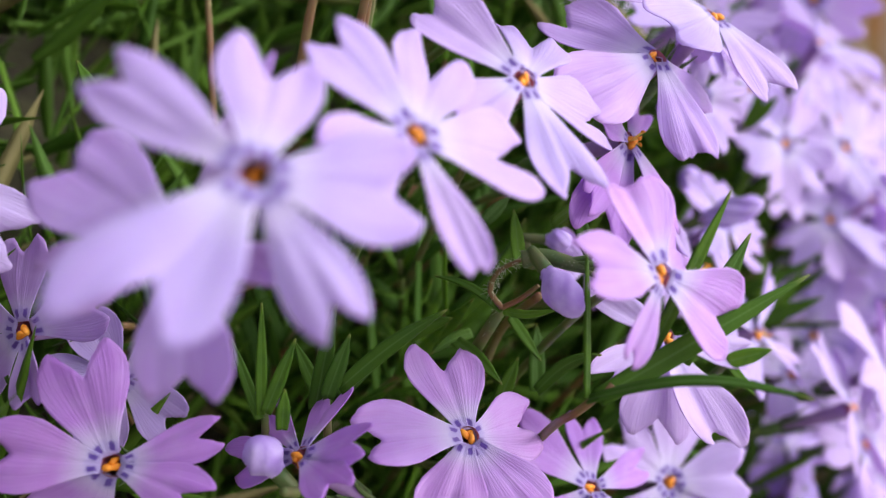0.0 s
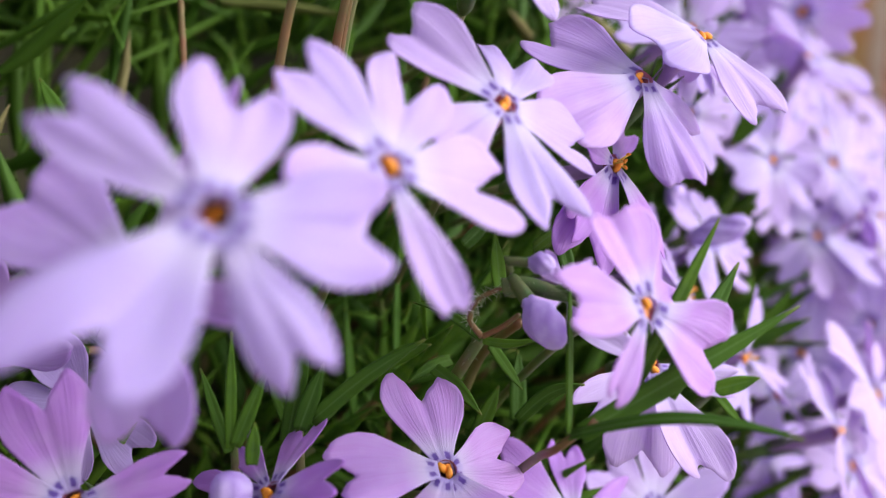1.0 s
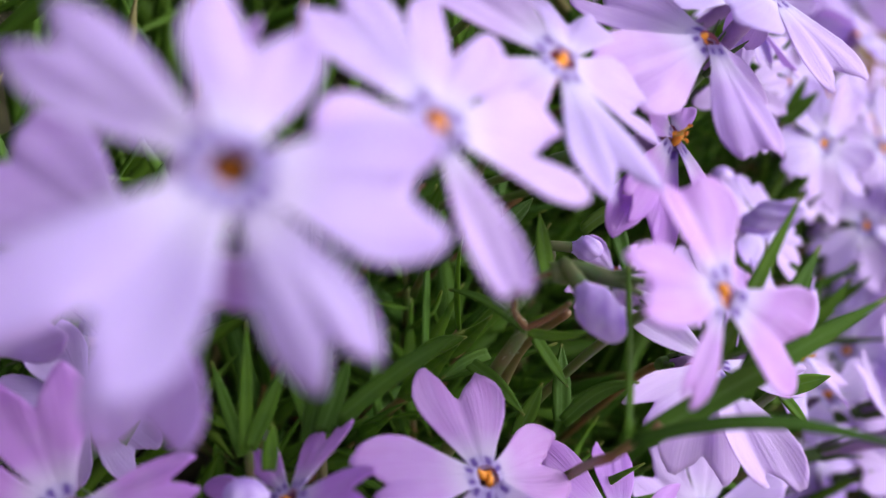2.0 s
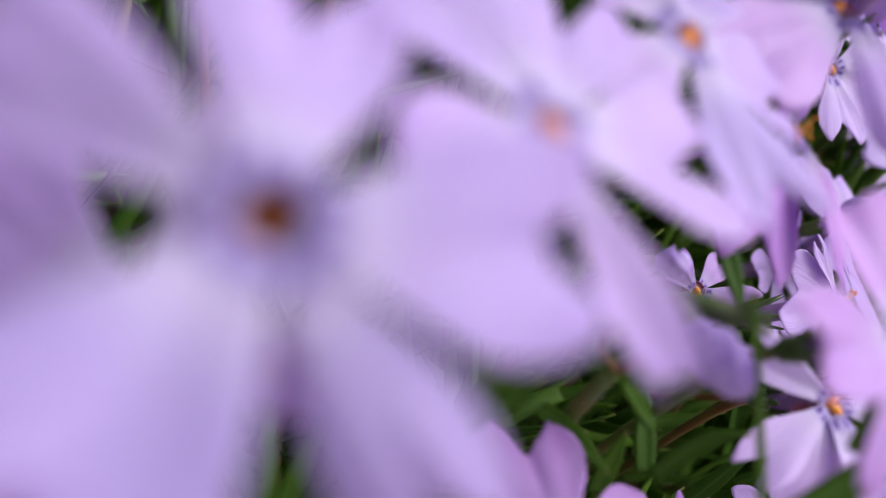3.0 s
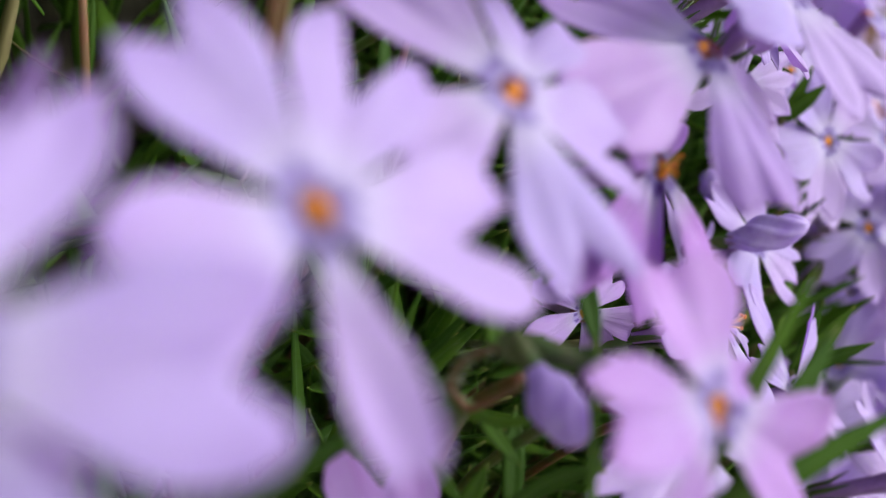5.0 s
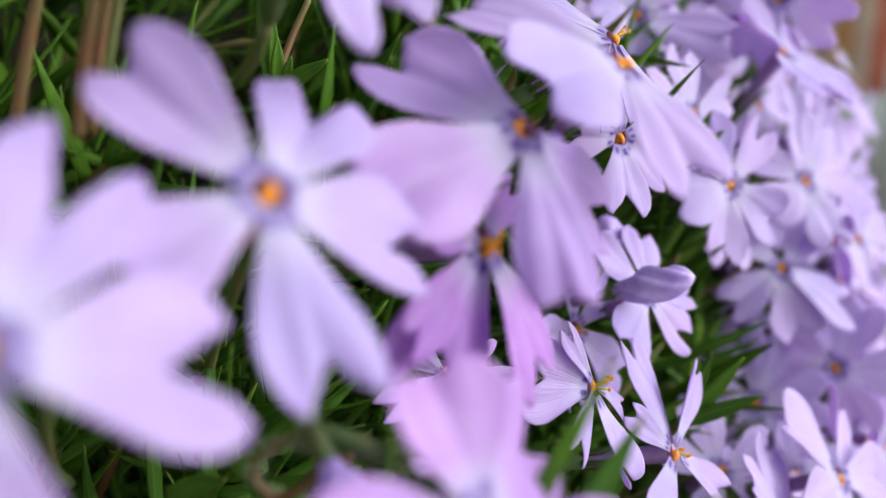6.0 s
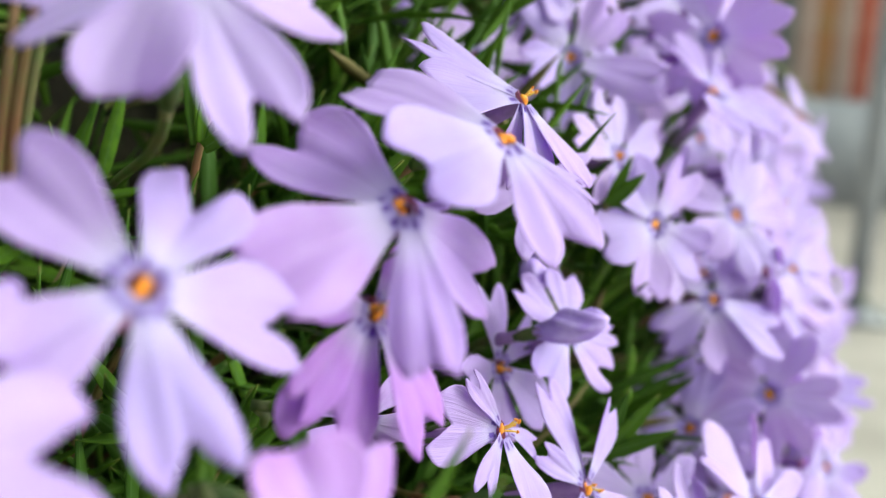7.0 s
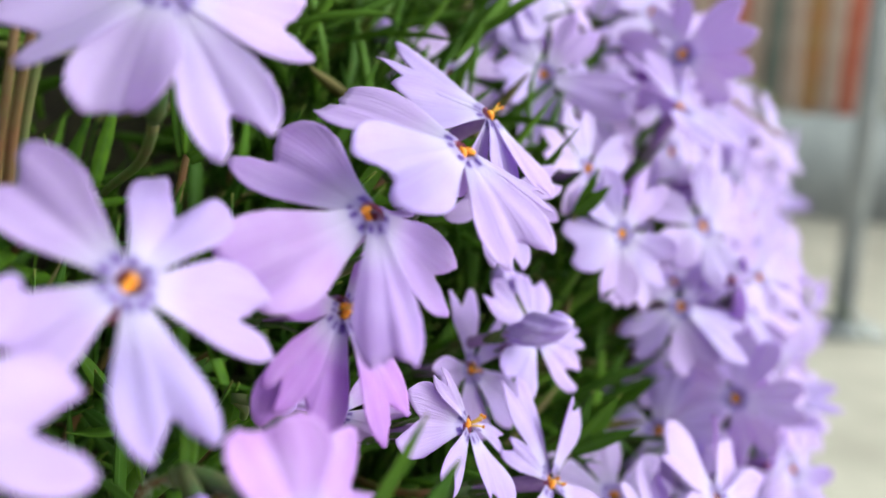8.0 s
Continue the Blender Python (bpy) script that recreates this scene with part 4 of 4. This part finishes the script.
blade((0.0295, 0.1073, 0.3192), (0.0323, 0.1061, 0.3159), 0.0009, 0.0000, parent=sp, face=(0.2, -1, 0.3))



# the rest of the cushion, joined
def thatch():
    r = np.random.RandomState(5)
    spots = np.array([tuple(s) for s in SPOTS])
    verts, faces = [], []
    prof = [(0.0, 0.5), (0.35, 1.0), (0.7, 0.8), (1.0, 0.06)]
    n = 0
    for k in range(52000):
        y = 0.05 + 0.62 * r.rand()
        z = 0.12 + 0.30 * r.rand()
        deep = 0.018 + 0.060 * r.rand()
        if y < 0.16:
            deep += (0.020 + 0.020 * r.rand()) * (1.9 if z > 0.345 else 1.0)
        c = np.array(lie(Vector((face_x(y, z), y, z)) + INTO * deep))
        if ((spots - c) ** 2).sum(1).min() < 0.011 ** 2 or ((c - np.array(HOLLOW)) ** 2).sum() < 0.042 ** 2:
            continue
        wide_cover = k >= 40000
        if wide_cover:
            # the cushion goes on over the top and round the ends of the bank
            y = -0.14 + 0.92 * r.rand()
            c = np.array([face_x(y, 0.40) - 0.06 - 0.80 * r.rand(), y, 0.352 + 0.012 * r.rand()])
        elif r.rand() < 0.07:
            c = np.array([face_x(y, 0.40) - 0.30 * r.rand(), y, 0.385 + 0.02 * r.rand()])
        d = np.array([0.45, -0.3, 0.75]) + r.normal(0, 0.55, 3)
        d /= np.linalg.norm(d)
        side = np.cross(d, r.normal(0, 1, 3))
        side /= np.linalg.norm(side)
        up = np.cross(side, d)
        ln, wd, bend = 0.011 + 0.010 * r.rand(), 0.0007 + 0.0005 * r.rand(), r.normal(0, 0.18)
        if wide_cover:
            ln, wd = ln * 1.6, wd * 2.2
        for f, w in prof:
            p = c + d * ln * f + up * bend * ln * f * f
            verts += [p - side * wd * w, p + up * wd * 0.25 * w, p + side * wd * w, p - up * wd * 0.12 * w]
        for k in range(3):
            a, b = n + 4 * k, n + 4 * k + 4
            faces += [(a + i, a + (i + 1) % 4, b + (i + 1) % 4, b + i) for i in range(4)]
        n += 16
    me = bpy.data.meshes.new("leaf_thatch")
    me.from_pydata([tuple(v) for v in verts], [], faces)
    me.materials.append(THATCH)
    for f in me.polygons:
        f.use_smooth = True
    tagged(new("leaf_thatch", me), "dense green needle leaves inside the phlox cushion", "foliage", kind="stuff")


thatch()

# ---- the bank of soil under the cushion ----
def soil_bank():
    bm = bmesh.new()
    rows = []
    for i in range(70):
        y = -0.15 + 0.95 * i / 69
        row = []
        for j in range(44):
            if j < 22:
                z = -0.02 + 0.40 * j / 21
                p = lie(Vector((face_x(y, max(z, 0.1)), y, z)) + INTO * 0.095)
            elif j < 36:
                p = Vector((face_x(y, 0.38) - 0.10 - 0.05 * (j - 21), y, 0.356 + 0.010 * math.sin(j * 1.3)))
            else:
                p = Vector((face_x(y, 0.38) - 0.82 - 0.02 * (j - 35), y, 0.356 - 0.376 * (j - 35) / 8))
            k = noise.noise(p * 45) * 0.006 + noise.noise(p * 160) * 0.002
            row.append(bm.verts.new(p + Vector((0.8, -0.5, 0.3)) * k))
        rows.append(row)
    for a, b in zip(rows, rows[1:]):
        for j in range(43):
            bm.faces.new((a[j], b[j], b[j + 1], a[j + 1]))
    bm.faces.new(rows[0])
    bm.faces.new(list(reversed(rows[-1])))
    ob = part("soil_bank", bm, SOIL, None)
    tagged(ob, "dark crumbly soil of the raised flower bank", "soil", kind="structure")


soil_bank()

# ---- the street beyond ----
def box_bm(x, y, z, bevel=0.004):
    bm = bmesh.new()
    bmesh.ops.create_cube(bm, size=1)
    for v in bm.verts:
        v.co = Vector((v.co.x * x, v.co.y * y, v.co.z * z))
    bmesh.ops.bevel(bm, geom=bm.edges[:], offset=bevel, segments=2, affect="EDGES")
    return bm


def pavement():
    bm = bmesh.new()
    n = 40
    vs = [[bm.verts.new((-30 + 60 * i / n, -30 + 60 * j / n, 0.0)) for j in range(n + 1)] for i in range(n + 1)]
    for i in range(n):
        for j in range(n):
            bm.faces.new((vs[i][j], vs[i + 1][j], vs[i + 1][j + 1], vs[i][j + 1]))
    tagged(part("pavement", bm, CONCRETE, None), "light beige worn concrete pavement", "pavement", kind="structure")


pavement()
# a board fence on a low concrete plinth, across the far side of the pavement
ALONG = Vector((0.97, -0.22, 0)).normalized()
FENCE_AT = Vector((1.04, 2.29, 0))
ang = math.degrees(math.atan2(ALONG.y, ALONG.x))
fence = tagged(new("board_fence"), "weathered multicoloured upright board fence on grey plinth", "fence")
fence.matrix_basis = Matrix.Translation(FENCE_AT) @ pose(0, 0, 0, 0, 0, ang)
pl = part("plinth", box_bm(5.0, 0.14, 0.22, 0.01), PLINTH, fence, "bluish grey concrete plinth")
pl.matrix_basis = pose(0, 0, 0.11)
order = [BOARD_RED, BOARD_PINK, BOARD_DARK, BOARD_PINK, BOARD_ORANGE, BOARD_PINK, BOARD_RED, BOARD_PALE, BOARD_PALE, BOARD_BROWN, BOARD_PINK, BOARD_BROWN]
rb = random.Random(3)
for k in range(112):
    bd = part("board", box_bm(0.0385, 0.018, 1.1, 0.003), order[(k - 51) % 12], fence)
    bd.matrix_basis = pose(-0.128 + 0.0405 * (k - 55), rb.uniform(-0.004, 0.004), 0.22 + 0.55, rb.uniform(-0.3, 0.3), rb.uniform(-0.3, 0.3), rb.uniform(-2, 2))
for zz in (0.45, 1.1):
    rl = part("rail", box_bm(5.0, 0.04, 0.06, 0.004), BOARD_GREY, fence)
    rl.matrix_basis = pose(0, 0.036, zz)
# a thin steel post standing on the pavement in front
post = tagged(new("steel_post"), "thin grey steel post standing on the pavement", "post")
post.matrix_basis = pose(0.615, 1.345, 0)
bm = bmesh.new()
tube(bm, [(0, 0, 0), (0, 0, 0.4), (0, 0, 1.1)], 0.014, 14)
part("shaft", bm, STEEL, post)
part("base_plate", box_bm(0.09, 0.09, 0.012, 0.003), STEEL, post).matrix_basis = pose(0, 0, 0.006)
